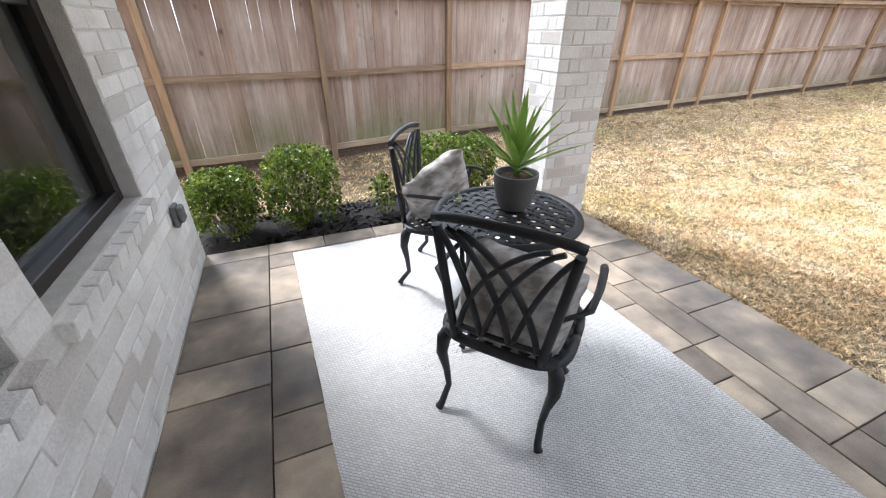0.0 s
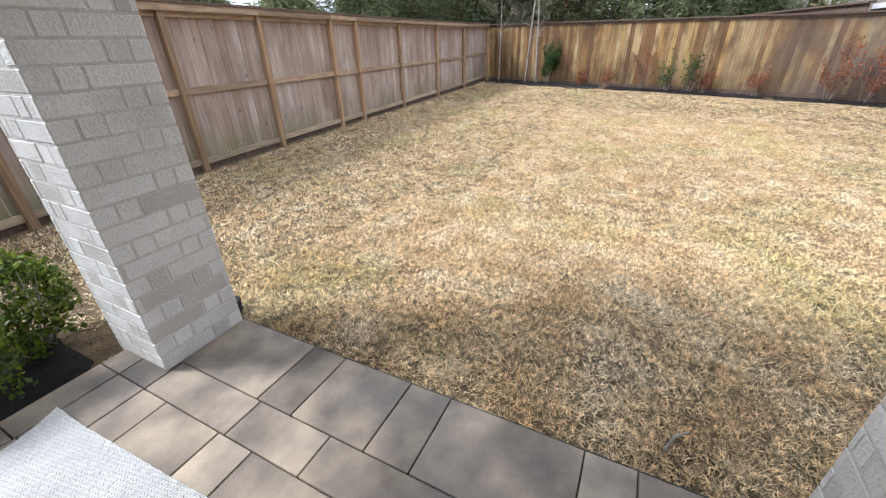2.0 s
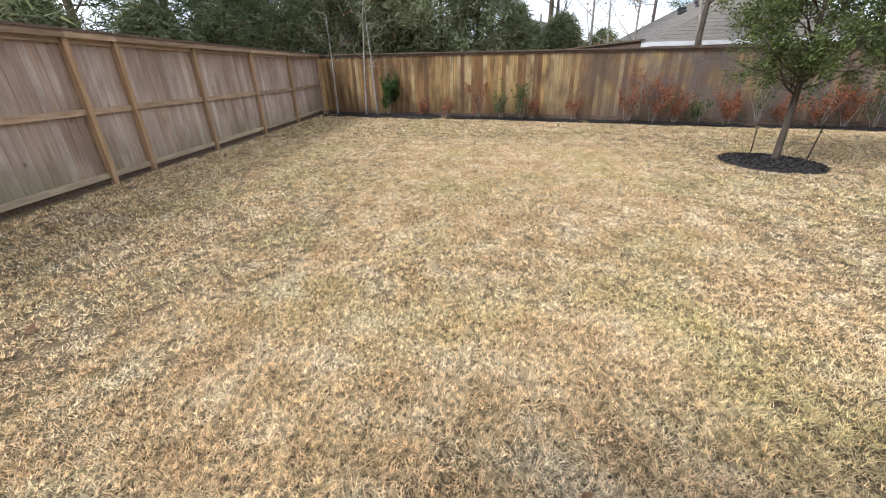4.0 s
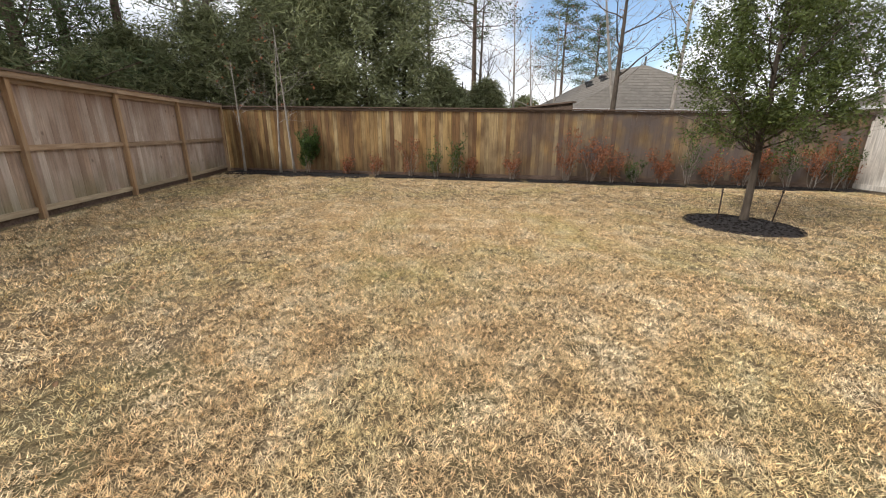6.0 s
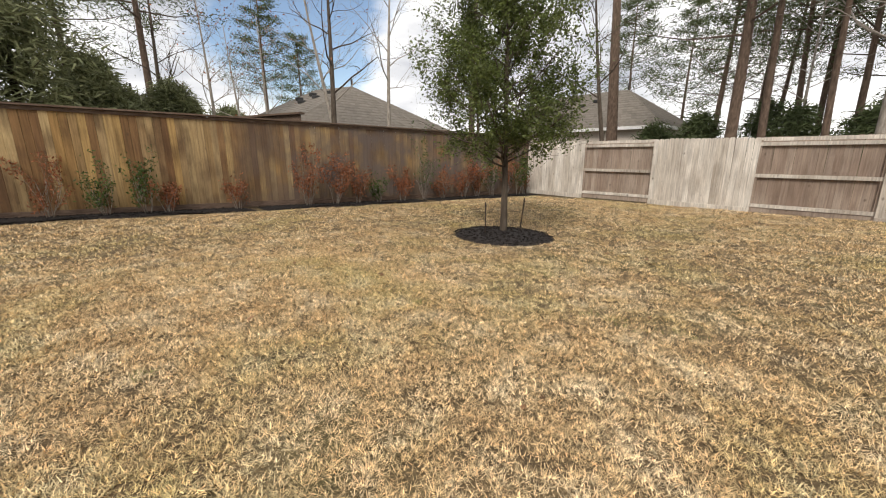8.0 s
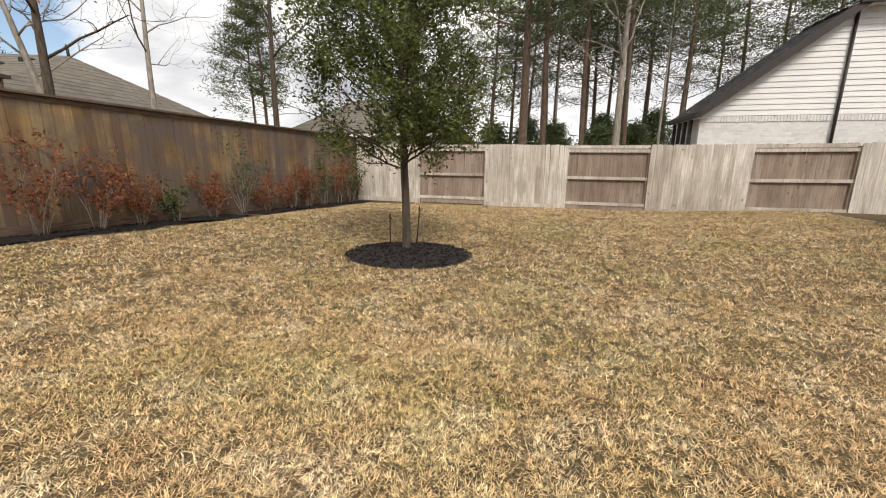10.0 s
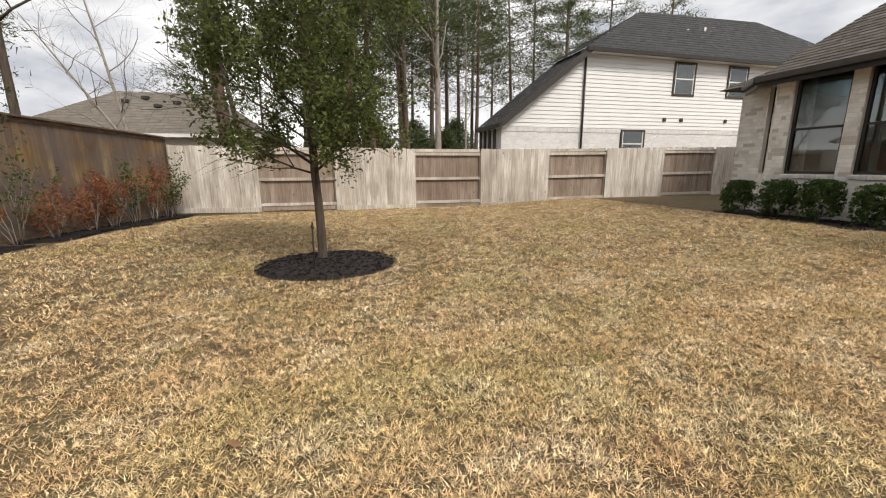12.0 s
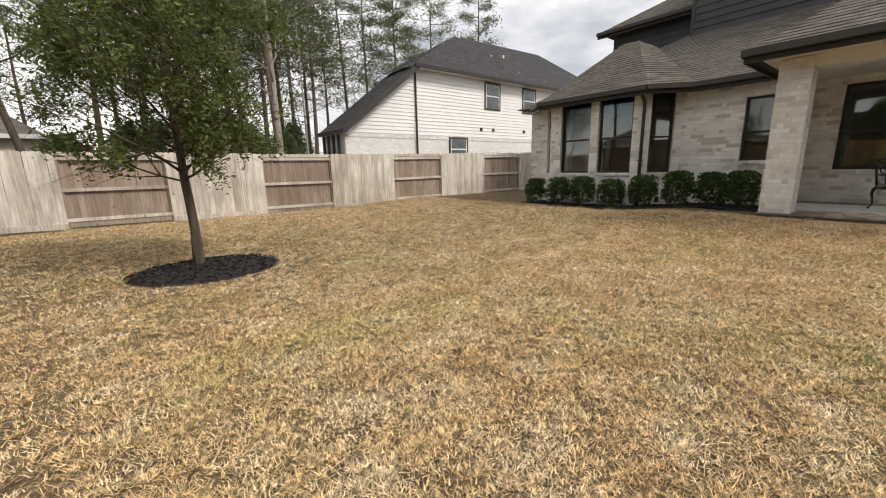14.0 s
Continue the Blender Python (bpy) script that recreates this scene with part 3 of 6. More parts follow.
# ---- ground ----
def lawn_sheet():
    """One sheet, fine over the garden, that reaches the horizon; also its lines and heights."""
    xs = np.concatenate([[-900, -300, -120, -60, -30, -15], np.arange(-8, 24.1, 0.4), [27, 32, 45, 80, 150, 350, 900]])
    ys = np.concatenate([[-900, -300, -120, -60, -35, -24, -18], np.arange(-14, 9.1, 0.4), [12, 18, 35, 80, 150, 350, 900]])
    verts = []
    for y in ys:
        for x in xs:
            z = ground_z(float(np.clip(x, -8, 24)), float(np.clip(y, -14, 9)))
            z += 0.018 * noise.noise((x * 1.1, y * 1.1, 0.3)) + 0.010 * noise.noise((x * 3.1, y * 3.1, 4.3)) if abs(x) < 40 and abs(y) < 40 else -0.25
            inside = -0.6 < x < 3.35 and -0.5 < y < 3.0 or x < 1.1 and -8 < y < 3.0
            verts.append((x, y, min(z, 0.02) if inside else z))
    w = len(xs)
    faces = [(j * w + i, j * w + i + 1, (j + 1) * w + i + 1, (j + 1) * w + i) for j in range(len(ys) - 1) for i in range(w - 1)]
    me = bpy.data.meshes.new("ground")
    me.from_pydata([tuple(map(float, v)) for v in verts], [], faces)
    for p in me.polygons:
        p.use_smooth = True
    return me, xs, ys, np.array([v[2] for v in verts]).reshape(len(ys), len(xs))


LAWN, LAWN_X, LAWN_Y, LAWN_Z = lawn_sheet()


def turf_z(x, y):
    """Height of the lawn sheet under many places at once."""
    i = np.clip(np.searchsorted(LAWN_X, x) - 1, 0, len(LAWN_X) - 2)
    j = np.clip(np.searchsorted(LAWN_Y, y) - 1, 0, len(LAWN_Y) - 2)
    u, v = (x - LAWN_X[i]) / (LAWN_X[i + 1] - LAWN_X[i]), (y - LAWN_Y[j]) / (LAWN_Y[j + 1] - LAWN_Y[j])
    return (LAWN_Z[j, i] * (1 - u) + LAWN_Z[j, i + 1] * u) * (1 - v) + (LAWN_Z[j + 1, i] * (1 - u) + LAWN_Z[j + 1, i + 1] * u) * v


single("ground", LAWN, M["lawn_soil"], "bare soil and thatch under a dormant lawn", "ground", kind="structure")


def fence_b_x(y):
    return 19.109 + 0.193 * y


def fence_c_y(x):
    return -11.727 - 0.061 * x


def fence_a_y(x):
    return 6.587 + 0.048 * x


def grass_blades(count, x0, x1, y0, y1, length, width, rng, segs=2, tuft=16, loose=0.3):
    """Blades that spring in tufts, with a loose thatch lying between them."""
    home = rng.integers(0, max(1, count // tuft), count)
    cx, cy = rng.uniform(x0, x1, count // tuft + 1)[home], rng.uniform(y0, y1, count // tuft + 1)[home]
    stray = rng.uniform(0, 1, count) < loose
    ox, oy = rng.normal(0, 0.36 * length, count), rng.normal(0, 0.36 * length, count)
    x = np.where(stray, rng.uniform(x0, x1, count), cx + ox)
    y = np.where(stray, rng.uniform(y0, y1, count), cy + oy)
    bed = (x < 2.9) & (y > 3.0) & (y < 3.95)
    keep = (x < fence_b_x(y) - 0.95) & (y > fence_c_y(x) + 0.12) & (y < fence_a_y(x) - 0.2) & ~bed
    keep &= ~((x < 3.47) & (y < 3.12) & (y > -0.6)) & ~((x < 2.75) & (y <= -0.5)) & (np.hypot((x - 12.08) / 0.97, (y + 4.90) / 0.88) > 1)
    keep &= (x > -4) & ~((x < 0.3) & (y < 3.1))
    thin = 0.5 + 0.5 * np.sin(x * 2.3 + 1.7 * np.sin(y * 1.9)) * np.sin(y * 2.7 + 1.3 * np.sin(x * 1.3))
    keep &= rng.uniform(0, 1, count) < 0.7 + 0.3 * thin
    x, y, ox, oy, stray = x[keep], y[keep], ox[keep], oy[keep], stray[keep]
    n = len(x)
    z = turf_z(x, y)
    az = np.where(stray, rng.uniform(0, 2 * np.pi, n), np.arctan2(oy, ox) + rng.normal(0, 0.7, n))
    d = np.stack([np.cos(az), np.sin(az), 0 * az], 1)
    turn = az + rng.uniform(-0.8, 0.8, n)
    o = np.stack([-np.sin(turn), np.cos(turn), 0 * az], 1) * (width * rng.uniform(0.6, 1.3, n))[:, None] / 2
    ln = length * rng.uniform(0.45, 1.35, n)
    rise = np.where(stray, rng.beta(1.3, 3.2, n), rng.beta(3.0, 1.7, n))
    up = np.array([0, 0, 1.0])
    p0 = np.stack([x, y, z + rng.uniform(-0.004, 0.008, n)], 1)
    pm = p0 + d * (ln * (0.5 - 0.32 * rise))[:, None] + up * (ln * (0.14 + 0.40 * rise))[:, None]
    pt = p0 + d * (ln * (1.0 - 0.5 * rise))[:, None] + up * (ln * (0.06 + 0.78 * rise * rng.uniform(0.5, 1.1, n)))[:, None]
    if segs == 1:
        return np.stack([p0 - o, p0 + o, pt], 1), 3
    return np.stack([p0 - o, p0 + o, pm + o * 0.8, pm - o * 0.8, pm - o * 0.8, pm + o * 0.8, pt, pt], 1), 8


def blade_mesh(name, sets, material):
    """Blades of two faces that share their middle edge, so that each is one island."""
    me = bpy.data.meshes.new(name)
    v, tri, quad, base = [], [], [], 0
    for q, k in sets:
        n = len(q)
        if k == 3:
            v.append(q.reshape(-1, 3))
            tri.append(base + np.arange(n * 3).reshape(n, 3))
            base += n * 3
        else:
            v.append(q[:, [0, 1, 2, 3, 6]].reshape(-1, 3))
            i = base + 5 * np.arange(n)[:, None]
            quad.append(i + np.array([[0, 1, 2, 3]]))
            tri.append(i + np.array([[3, 2, 4]]))
            base += n * 5
    v = np.concatenate(v).astype(np.float32)
    loops = np.concatenate([a.ravel() for a in quad + tri]).astype(np.int32)
    sizes = [4] * sum(len(a) for a in quad) + [3] * sum(len(a) for a in tri)
    starts = np.concatenate([[0], np.cumsum(sizes)[:-1]]).astype(np.int32)
    me.vertices.add(len(v))
    me.vertices.foreach_set("co", v.ravel())
    me.loops.add(len(loops))
    me.loops.foreach_set("vertex_index", loops)
    me.polygons.add(len(sizes))
    me.polygons.foreach_set("loop_start", starts)
    me.update(calc_edges=True)
    me.materials.append(M[material])
    return me


rng = np.random.default_rng(5)
single("grass", blade_mesh("grass", [
    grass_blades(770000, 3.3, 14.2, -3.6, 3.6, 0.045, 0.0053, rng, 1, 26, 0.20),
    grass_blades(330000, 4.6, 13.2, -2.0, 2.6, 0.046, 0.0050, rng, 1, 26, 0.20),
    grass_blades(130000, 3.3, 6.2, -0.6, 3.2, 0.046, 0.0050, rng, 1, 26, 0.20),
    grass_blades(170000, 3.3, 14.2, 3.6, 7.3, 0.060, 0.008, rng, 1),
    grass_blades(270000, 14.2, 20.0, -12, 7.3, 0.060, 0.010, rng, 1),
    grass_blades(380000, 0.5, 14.2, -12.4, -3.6, 0.056, 0.0085, rng, 1),
    grass_blades(26000, -3.0, 3.3, 3.6, 6.6, 0.065, 0.008, rng, 1)], "grass"),
    M["grass"], "straw-coloured dormant lawn grass with faint green patches", "grass", kind="stuff")
GREEN = [(10.1, -3.05, 0.14), (6.1, -0.55, 0.10), (13.0, -2.2, 0.12), (8.45, -2.30, 0.14), (8.80, -2.18, 0.18), (11.25, -2.92, 0.16), (9.1, -2.2, 0.12), (10.66, 0.74, 0.06), (9.52, 1.40, 0.06), (10.0, 1.48, 0.06), (10.4, -1.27, 0.06), (4.1, 2.2, 0.2), (4.6, 2.5, 0.2), (3.75, 1.5, 0.12), (5.4, 1.8, 0.15)]
single("green_weeds", blade_mesh("green_weeds", [grass_blades(150, x - r, x + r, y - r * 0.7, y + r * 0.7, 0.05, 0.0055, rng, 1) for x, y, r in GREEN], "weed"),
       M["weed"], "sparse green weeds in the dormant lawn", "weed", kind="stuff")


# ---- patio ----
patio = thing("patio", "covered patio of taupe concrete pavers beside the lawn", "patio", kind="structure")
part("bed", boxes((0.25, 3.40, -0.52, 3.08, -0.4, 0.160)), M["joint"], patio, "dark joint sand between the pavers")
part("edge_restraint", boxes((3.402, 3.43, -0.52, 3.08, -0.3, 0.15)), M["joint"], patio)
PAVERS = []
bands = [  # x from, x to, joints along y
    (0.275, 0.71, [-0.50, 0.14, 0.56, 0.98, 1.62, 1.85, 2.26, 2.90]),
    (0.71, 1.14, [-0.50, -0.06, 0.36, 0.78, 1.20, 1.42, 1.84, 2.26, 2.70, 2.90]),
    (1.14, 1.56, [-0.50, 0.10, 0.50, 1.10, 1.50, 2.10, 2.50, 2.90]),
    (1.56, 1.98, [-0.50, -0.10, 0.50, 0.90, 1.30, 1.90, 2.30, 2.90]),
    (1.98, 2.39, [-0.50, 0.10, 0.70, 1.10, 1.50, 2.10, 2.48, 2.90]),
    (2.39, 2.80, [-0.50, -0.20, 0.20, 0.62, 0.83, 1.05, 1.44, 1.89, 2.10, 2.48, 2.67, 2.90]),
    (2.80, 3.00, [-0.50, 0.02, 0.44, 1.05, 1.64, 2.07, 2.67, 2.90]),
    (3.00, 3.405, [-0.50, 0.01, 0.44, 0.64, 1.25, 1.47, 1.88, 2.10, 2.69, 2.90])]
for x0, x1, ys in bands:
    PAVERS += [(x0, x1, a, b) for a, b in zip(ys, ys[1:])]
PAVERS += [(a, b, 2.90, 3.08) for a, b in zip([0.275, 0.71, 1.12, 1.52, 1.96, 2.38, 2.80, 3.00], [0.71, 1.12, 1.52, 1.96, 2.38, 2.80, 3.00, 3.405])]
for x0, x1, y0, y1 in PAVERS:
    p = part("paver", slab(x1 - x0 - 0.006, y1 - y0 - 0.006, 0.05, 0.003, M["paver"]), M["paver"], patio,
             at=pose((x0 + x1) / 2, (y0 + y1) / 2, 0.155 + random.uniform(-0.001, 0.001)))


# ---- brickwork ----
COURSE, BRICK_L, HEADER, JOINT = 0.0885, 0.296, 0.086, 0.009


def course_rows(z0, z1):
    n = int((z1 - z0) / COURSE)
    return [z0 + i * (z1 - z0) / n for i in range(n)], (z1 - z0) / n


def brick_spans(width, row):
    """Lengths along one course: long bricks with a pair of headers now and then."""
    u, out = 0.0, []
    u = -[0.0, 0.148, 0.07, 0.21][row % 4]
    rs = random.Random(row * 7 + int(width * 100))
    while u < width:
        ln = HEADER if rs.random() < 0.16 else BRICK_L
        a, b = max(u, 0.0), min(u + ln, width)
        if b - a > 0.02:
            out.append((a, b))
        u += ln + JOINT
    return out


def brick_wall(width, z0, z1, openings=()):
    """Bricks (u0, u1, z, height) of a wall with openings (u0, u1, z0, z1)."""
    rows, h = course_rows(z0, z1)
    for i, z in enumerate(rows):
        for a, b in brick_spans(width, i):
            spans = [(a, b)]
            for o0, o1, oz0, oz1 in openings:
                if z + h > oz0 + 0.01 and z < oz1 - 0.01:
                    spans = [s for p, q in spans for s in ((p, min(q, o0 - 0.004)), (max(p, o1 + 0.004), q)) if s[1] - s[0] > 0.02]
            for p, q in spans:
                yield p, q, z + JOINT / 2, h - JOINT


def wall_pose(x, y, yaw):
    """Local x runs along the wall, local y points out of it."""
    return pose(x, y, 0, 0, 0, yaw)


def joined_bricks(name, rows, material, depth=0.0045):
    verts, faces = [], []
    for a, b, z, h in rows:
        k, e = len(verts), random.uniform(-0.002, 0.002)
        for y in (-0.01, depth + e):
            verts += [(a, y, z), (b, y, z), (b, y, z + h), (a, y, z + h)]
        faces += [(k + 7, k + 6, k + 5, k + 4), (k, k + 4, k + 5, k + 1), (k + 1, k + 5, k + 6, k + 2), (k + 2, k + 6, k + 7, k + 3), (k + 3, k + 7, k + 4, k)]
    me = bpy.data.meshes.new(name)
    me.from_pydata(verts, [], faces)
    me.materials.append(material)
    bm = bmesh.new()
    bm.from_mesh(me)
    bmesh.ops.recalc_face_normals(bm, faces=bm.faces[:])
    bm.to_mesh(me)
    bm.free()
    return me


LATER = []          # the brick pieces are laid last


def holed(width, z0, z1, thick, openings):
    """The body of a wall with openings through it: local y from -thick to 0."""
    us = sorted({0, width, *[v for o in openings for v in o[:2]]})
    zs = sorted({z0, z1, *[v for o in openings for v in o[2:]]})
    bm = bmesh.new()
    for a, b in zip(us, us[1:]):
        for c, d in zip(zs, zs[1:]):
            if not any(o[0] <= a and b <= o[1] and o[2] <= c and d <= o[3] for o in openings):
                add_box(bm, a, b, -thick, 0, c, d)
    bmesh.ops.remove_doubles(bm, verts=bm.verts[:], dist=0.0005)
    return bm


def wall(name, x, y, yaw, width, z0, z1, openings, label, near=None, thick=0.24):
    ob = tagged(part(name, holed(width, z0, z1, thick, openings), M["mortar"], None, label, wall_pose(x, y, yaw)), label, "wall", kind="structure")
    LATER.append((ob, width, z0, z1, openings, near))
    return ob


def window(name, x, y, yaw, o, label, curtains=(), rail=0.45):
    """A dark bronze sash window in an opening, set back from the face, on a brick sill."""
    a, b, z0, z1 = o
    w, h, back = b - a, z1 - z0, -0.11
    ob = thing(name, label, "window", kind="structure", at=wall_pose(x, y, yaw) @ pose(a, back, z0))
    f = 0.055
    part("window_frame", boxes((0.002, f, -0.04, 0.04, 0, h), (w - f, w - 0.002, -0.04, 0.04, 0, h), (f, w - f, -0.04, 0.04, 0, f), (f, w - f, -0.04, 0.04, h - f, h), bevel=0.004), M["bronze"], ob)
    zr = h * rail
    part("meeting_rail", boxes((f, w - f, -0.03, 0.03, zr - 0.025, zr + 0.025), bevel=0.004), M["bronze"], ob)
    for n, (c, d) in enumerate(((f, zr - 0.025), (zr + 0.025, h - f))):
        p = part("pane", box(f, w - f, -0.012 + 0.012 * n, -0.008 + 0.012 * n, c, d), M["glass"], ob)
        p.visible_shadow = False
    for c, d in curtains:
        bm = bmesh.new()
        n = 14
        row = [[bm.verts.new((c + (d - c) * i / n, -0.22 + 0.025 * math.sin(i * 2.1), z)) for i in range(n + 1)] for z in (-0.1, h + 0.05)]
        for i in range(n):
            bm.faces.new((row[0][i], row[0][i + 1], row[1][i + 1], row[1][i]))
        part("curtain", bm, M["curtain"], ob, "pale grey curtain drawn to one side", smooth=True)
    return ob


def sill(x, y, yaw, o):
    """A row of bricks on edge that slopes out under a window."""
    a, b, z0, _ = o
    ob = thing("window_sill", "limewashed rowlock brick window sill", "sill", kind="structure", at=wall_pose(x, y, yaw))
    n = max(3, int((b - a + 0.04) / 0.098))
    for i in range(n):
        u = a - 0.02 + (b - a + 0.04) * (i + 0.5) / n
        part("brick", slab((b - a + 0.04) / n - 0.008, 0.17, 0.075, 0.004, M["brick"]), M["brick"], ob, at=pose(u, -0.04, z0 - 0.045, -9))


HOUSE_TOP = 3.0
PATIO_WINDOWS = [(0.72, 1.72, 0.92, 2.75), (1.90, 2.98, 0.92, 2.75)]
# the wall along the patio faces +x: local x runs towards -y
wall("wall_patio", 0.27, 3.08, -90, 3.60, 0.0, HOUSE_TOP, PATIO_WINDOWS, "limewashed brick house wall along the patio", near=1.9)
for k, o in enumerate(PATIO_WINDOWS):
    window(f"window_{k + 1}", 0.27, 3.08, -90, o, "dark bronze sash window in the limewashed brick wall")
    sill(0.27, 3.08, -90, o)
wall("wall_north", -7.0, 3.08, 0, 7.03, -0.4, HOUSE_TOP, [], "limewashed brick north end of the house")
wall("wall_return", 0.03, -0.52, 0, 1.17, 0.0, HOUSE_TOP, [], "limewashed brick return wall at the end of the patio")
SIDE_WINDOW = [(0.30, 0.92, 1.16, 2.62)]
wall("wall_south_part", 1.2, -0.52, -90, 2.25, -0.3, HOUSE_TOP, SIDE_WINDOW, "limewashed brick wall between the patio and the bay")
window("window_3", 1.2, -0.52, -90, SIDE_WINDOW[0], "small dark bronze sash window in a brick wall")
sill(1.2, -0.52, -90, SIDE_WINDOW[0])
BAY_SIDE = [(0.20, 0.80, 0.90, 2.985)]
wall("wall_bay_side", 1.2, -2.77, -45, 0.99, -0.3, HOUSE_TOP, BAY_SIDE, "angled brick side of the bay", thick=0.2)
window("window_4", 1.2, -2.77, -45, BAY_SIDE[0], "tall dark bronze sash window in the angled bay side", curtains=((0.36, 0.52),), rail=0.45)
sill(1.2, -2.77, -45, BAY_SIDE[0])
BAY_FRONT = [(0.28, 1.27, 0.90, 2.985), (1.53, 2.53, 0.90, 2.985)]
wall("wall_bay_front", 1.9, -3.47, -90, 2.88, -0.3, HOUSE_TOP, BAY_FRONT, "brick front of the bay with slim brick piers", thick=0.2)
for k, o in enumerate(BAY_FRONT):
    window(f"window_{k + 5}", 1.9, -3.47, -90, o, "tall dark bronze sash window in the bay front", curtains=((0.78, 0.92),), rail=0.47)
    sill(1.9, -3.47, -90, o)
BAY_FAR = [(0.20, 0.80, 0.90, 2.985)]
wall("wall_bay_far_side", 1.9, -6.35, -135, 0.99, -0.3, HOUSE_TOP, BAY_FAR, "angled brick far side of the bay", thick=0.2)
window("window_7", 1.9, -6.35, -135, BAY_FAR[0], "tall dark bronze sash window in the far side of the bay")
wall("wall_end", 1.2, -7.05, -90, 0.65, -0.3, HOUSE_TOP, [], "limewashed brick end of the house wall")
wall("wall_south_end", 1.2, -7.70, 180, 8.2, -0.3, HOUSE_TOP, [], "limewashed brick south end of the house")
single("wall_west", box(-7.2, -7.0, -7.7, 3.08, -0.3, HOUSE_TOP), M["plaster"], "far wall inside the house", "wall", kind="structure")
single("floor", boxes((-7.0, 0.03, -7.5, 2.85, 0.0, 0.16), (0.03, 1.0, -7.4, -0.78, 0.0, 0.16)), M["plaster"], "pale floor inside the house", "floor", kind="structure")
single("partition", boxes((-3.1, -3.0, -7.5, 2.85, 0.16, HOUSE_TOP), (-3.0, 0.0, -1.9, -1.8, 0.16, HOUSE_TOP)), M["plaster"], "painted partition inside the house", "wall", kind="structure")
single("ceiling", boxes((-7.0, 0.26, -7.6, 3.0, HOUSE_TOP, HOUSE_TOP + 0.1), (0.26, 1.2, -7.6, -0.53, HOUSE_TOP, HOUSE_TOP + 0.1), (1.2, 1.86, -6.4, -3.4, HOUSE_TOP, HOUSE_TOP + 0.1)), M["plaster"], "flat painted ceiling of the house", "ceiling", kind="structure")
single("ceiling_patio", boxes((0.28, 3.55, -0.70, 3.50, 2.92, 2.99)), M["soffit"], "painted board ceiling over the patio", "ceiling", kind="structure")


def column(x0, x1, y0, y1, z0, z1, label):
    """A square brick pier: a core with brick on its four faces."""
    ob = thing("column", label, "column", "patio columns")
    part("core", box(x0 + 0.0035, x1 - 0.0035, y0 + 0.0035, y1 - 0.0035, z0 - 0.5, z1), M["mortar"], ob)
    LATER.append((ob, x0, x1, y0, y1, z0, z1))
    return ob


column(2.92, 3.39, 2.68, 3.12, 0.18, 2.90, "square limewashed brick column at the patio corner")
column(2.92, 3.39, -0.48, -0.01, 0.18, 2.90, "square limewashed brick column at the end of the patio")
single("column_footing", boxes((2.9, 3.42, -0.53, 0.0, -0.4, 0.165)), M["pot"], "grey concrete footing under a brick column", "footing", kind="structure")
single("beam", boxes((2.95, 3.36, -0.45, 3.1, 2.72, 2.915), (0.28, 2.95, 2.75, 3.05, 2.72, 2.915)), M["soffit"], "painted beam carried by the patio columns", "beam", kind="structure")


# ---- roofs ----
def roof_plane(a, b, c, d, rows, lift=0.014):
    """Courses of shingles from the eave a-b up to the ridge d-c, each stepped over the one below."""
    a, b, c, d = map(Vector, (a, b, c, d))
    nrm = (b - a).cross(d - a)
    if nrm.length < 1e-6:
        nrm = (b - a).cross(c - a)
    nrm.normalize()
    if nrm.z < 0:
        nrm = -nrm
    verts, faces = [], []
    for i in range(rows):
        s, t = i / rows, (i + 1.25) / rows
        t = min(t, 1.0)
        lo, hi = [a.lerp(d, s), b.lerp(c, s)], [a.lerp(d, t), b.lerp(c, t)]
        ln = (lo[1] - lo[0]).length
        n = max(1, int(ln / 0.33))
        off = 0.5 * (i % 2)
        cuts = sorted({0.0, 1.0, *[min(max((j + off) / n, 0), 1) for j in range(n + 1)]})
        for u, v in zip(cuts, cuts[1:]):
            k, e = len(verts), lift * random.uniform(0.75, 1.25)
            p, q, r, w = lo[0].lerp(lo[1], u), lo[0].lerp(lo[1], v), hi[0].lerp(hi[1], v), hi[0].lerp(hi[1], u)
            verts += [p + nrm * e, q + nrm * e, r, w, p, q]
            faces += [(k, k + 1, k + 2, k + 3), (k + 4, k + 5, k + 1, k)]
    me = bpy.data.meshes.new("roof_plane")
    me.from_pydata([tuple(v) for v in verts], [], faces)
    return me


def roof(name, label, planes, material, rows=24):
    ob = thing(name, label, "roof", kind="structure")
    for p in planes:
        part("roof_plane", roof_plane(*p, rows), material, ob)
    return ob


EAVE = 3.08
roof("roof_patio", "brown shingle hip roof over the patio", [
    ((3.86, -0.86, EAVE), (3.86, 3.75, EAVE), (-2.6, 3.75, 6.55), (-2.6, 2.6, 6.55)),
    ((-2.6, -0.86, EAVE), (3.86, -0.86, EAVE), (-2.6, 2.6, 6.55), (-2.6, 2.6, 6.55))], M["shingle"], 40)
roof("roof_bay", "brown shingle hip roof over the bay window", [
    ((2.30, -6.55, EAVE), (2.30, -3.28, EAVE), (0.0, -4.66, 4.82), (0.0, -5.14, 4.82)),
    ((2.30, -3.28, EAVE), (1.55, -2.45, EAVE), (-1.1, -4.60, 4.82), (0.0, -4.66, 4.82)),
    ((1.55, -7.4, EAVE), (2.30, -6.55, EAVE), (0.0, -5.14, 4.82), (-1.1, -5.20, 4.82))], M["shingle"], 22)
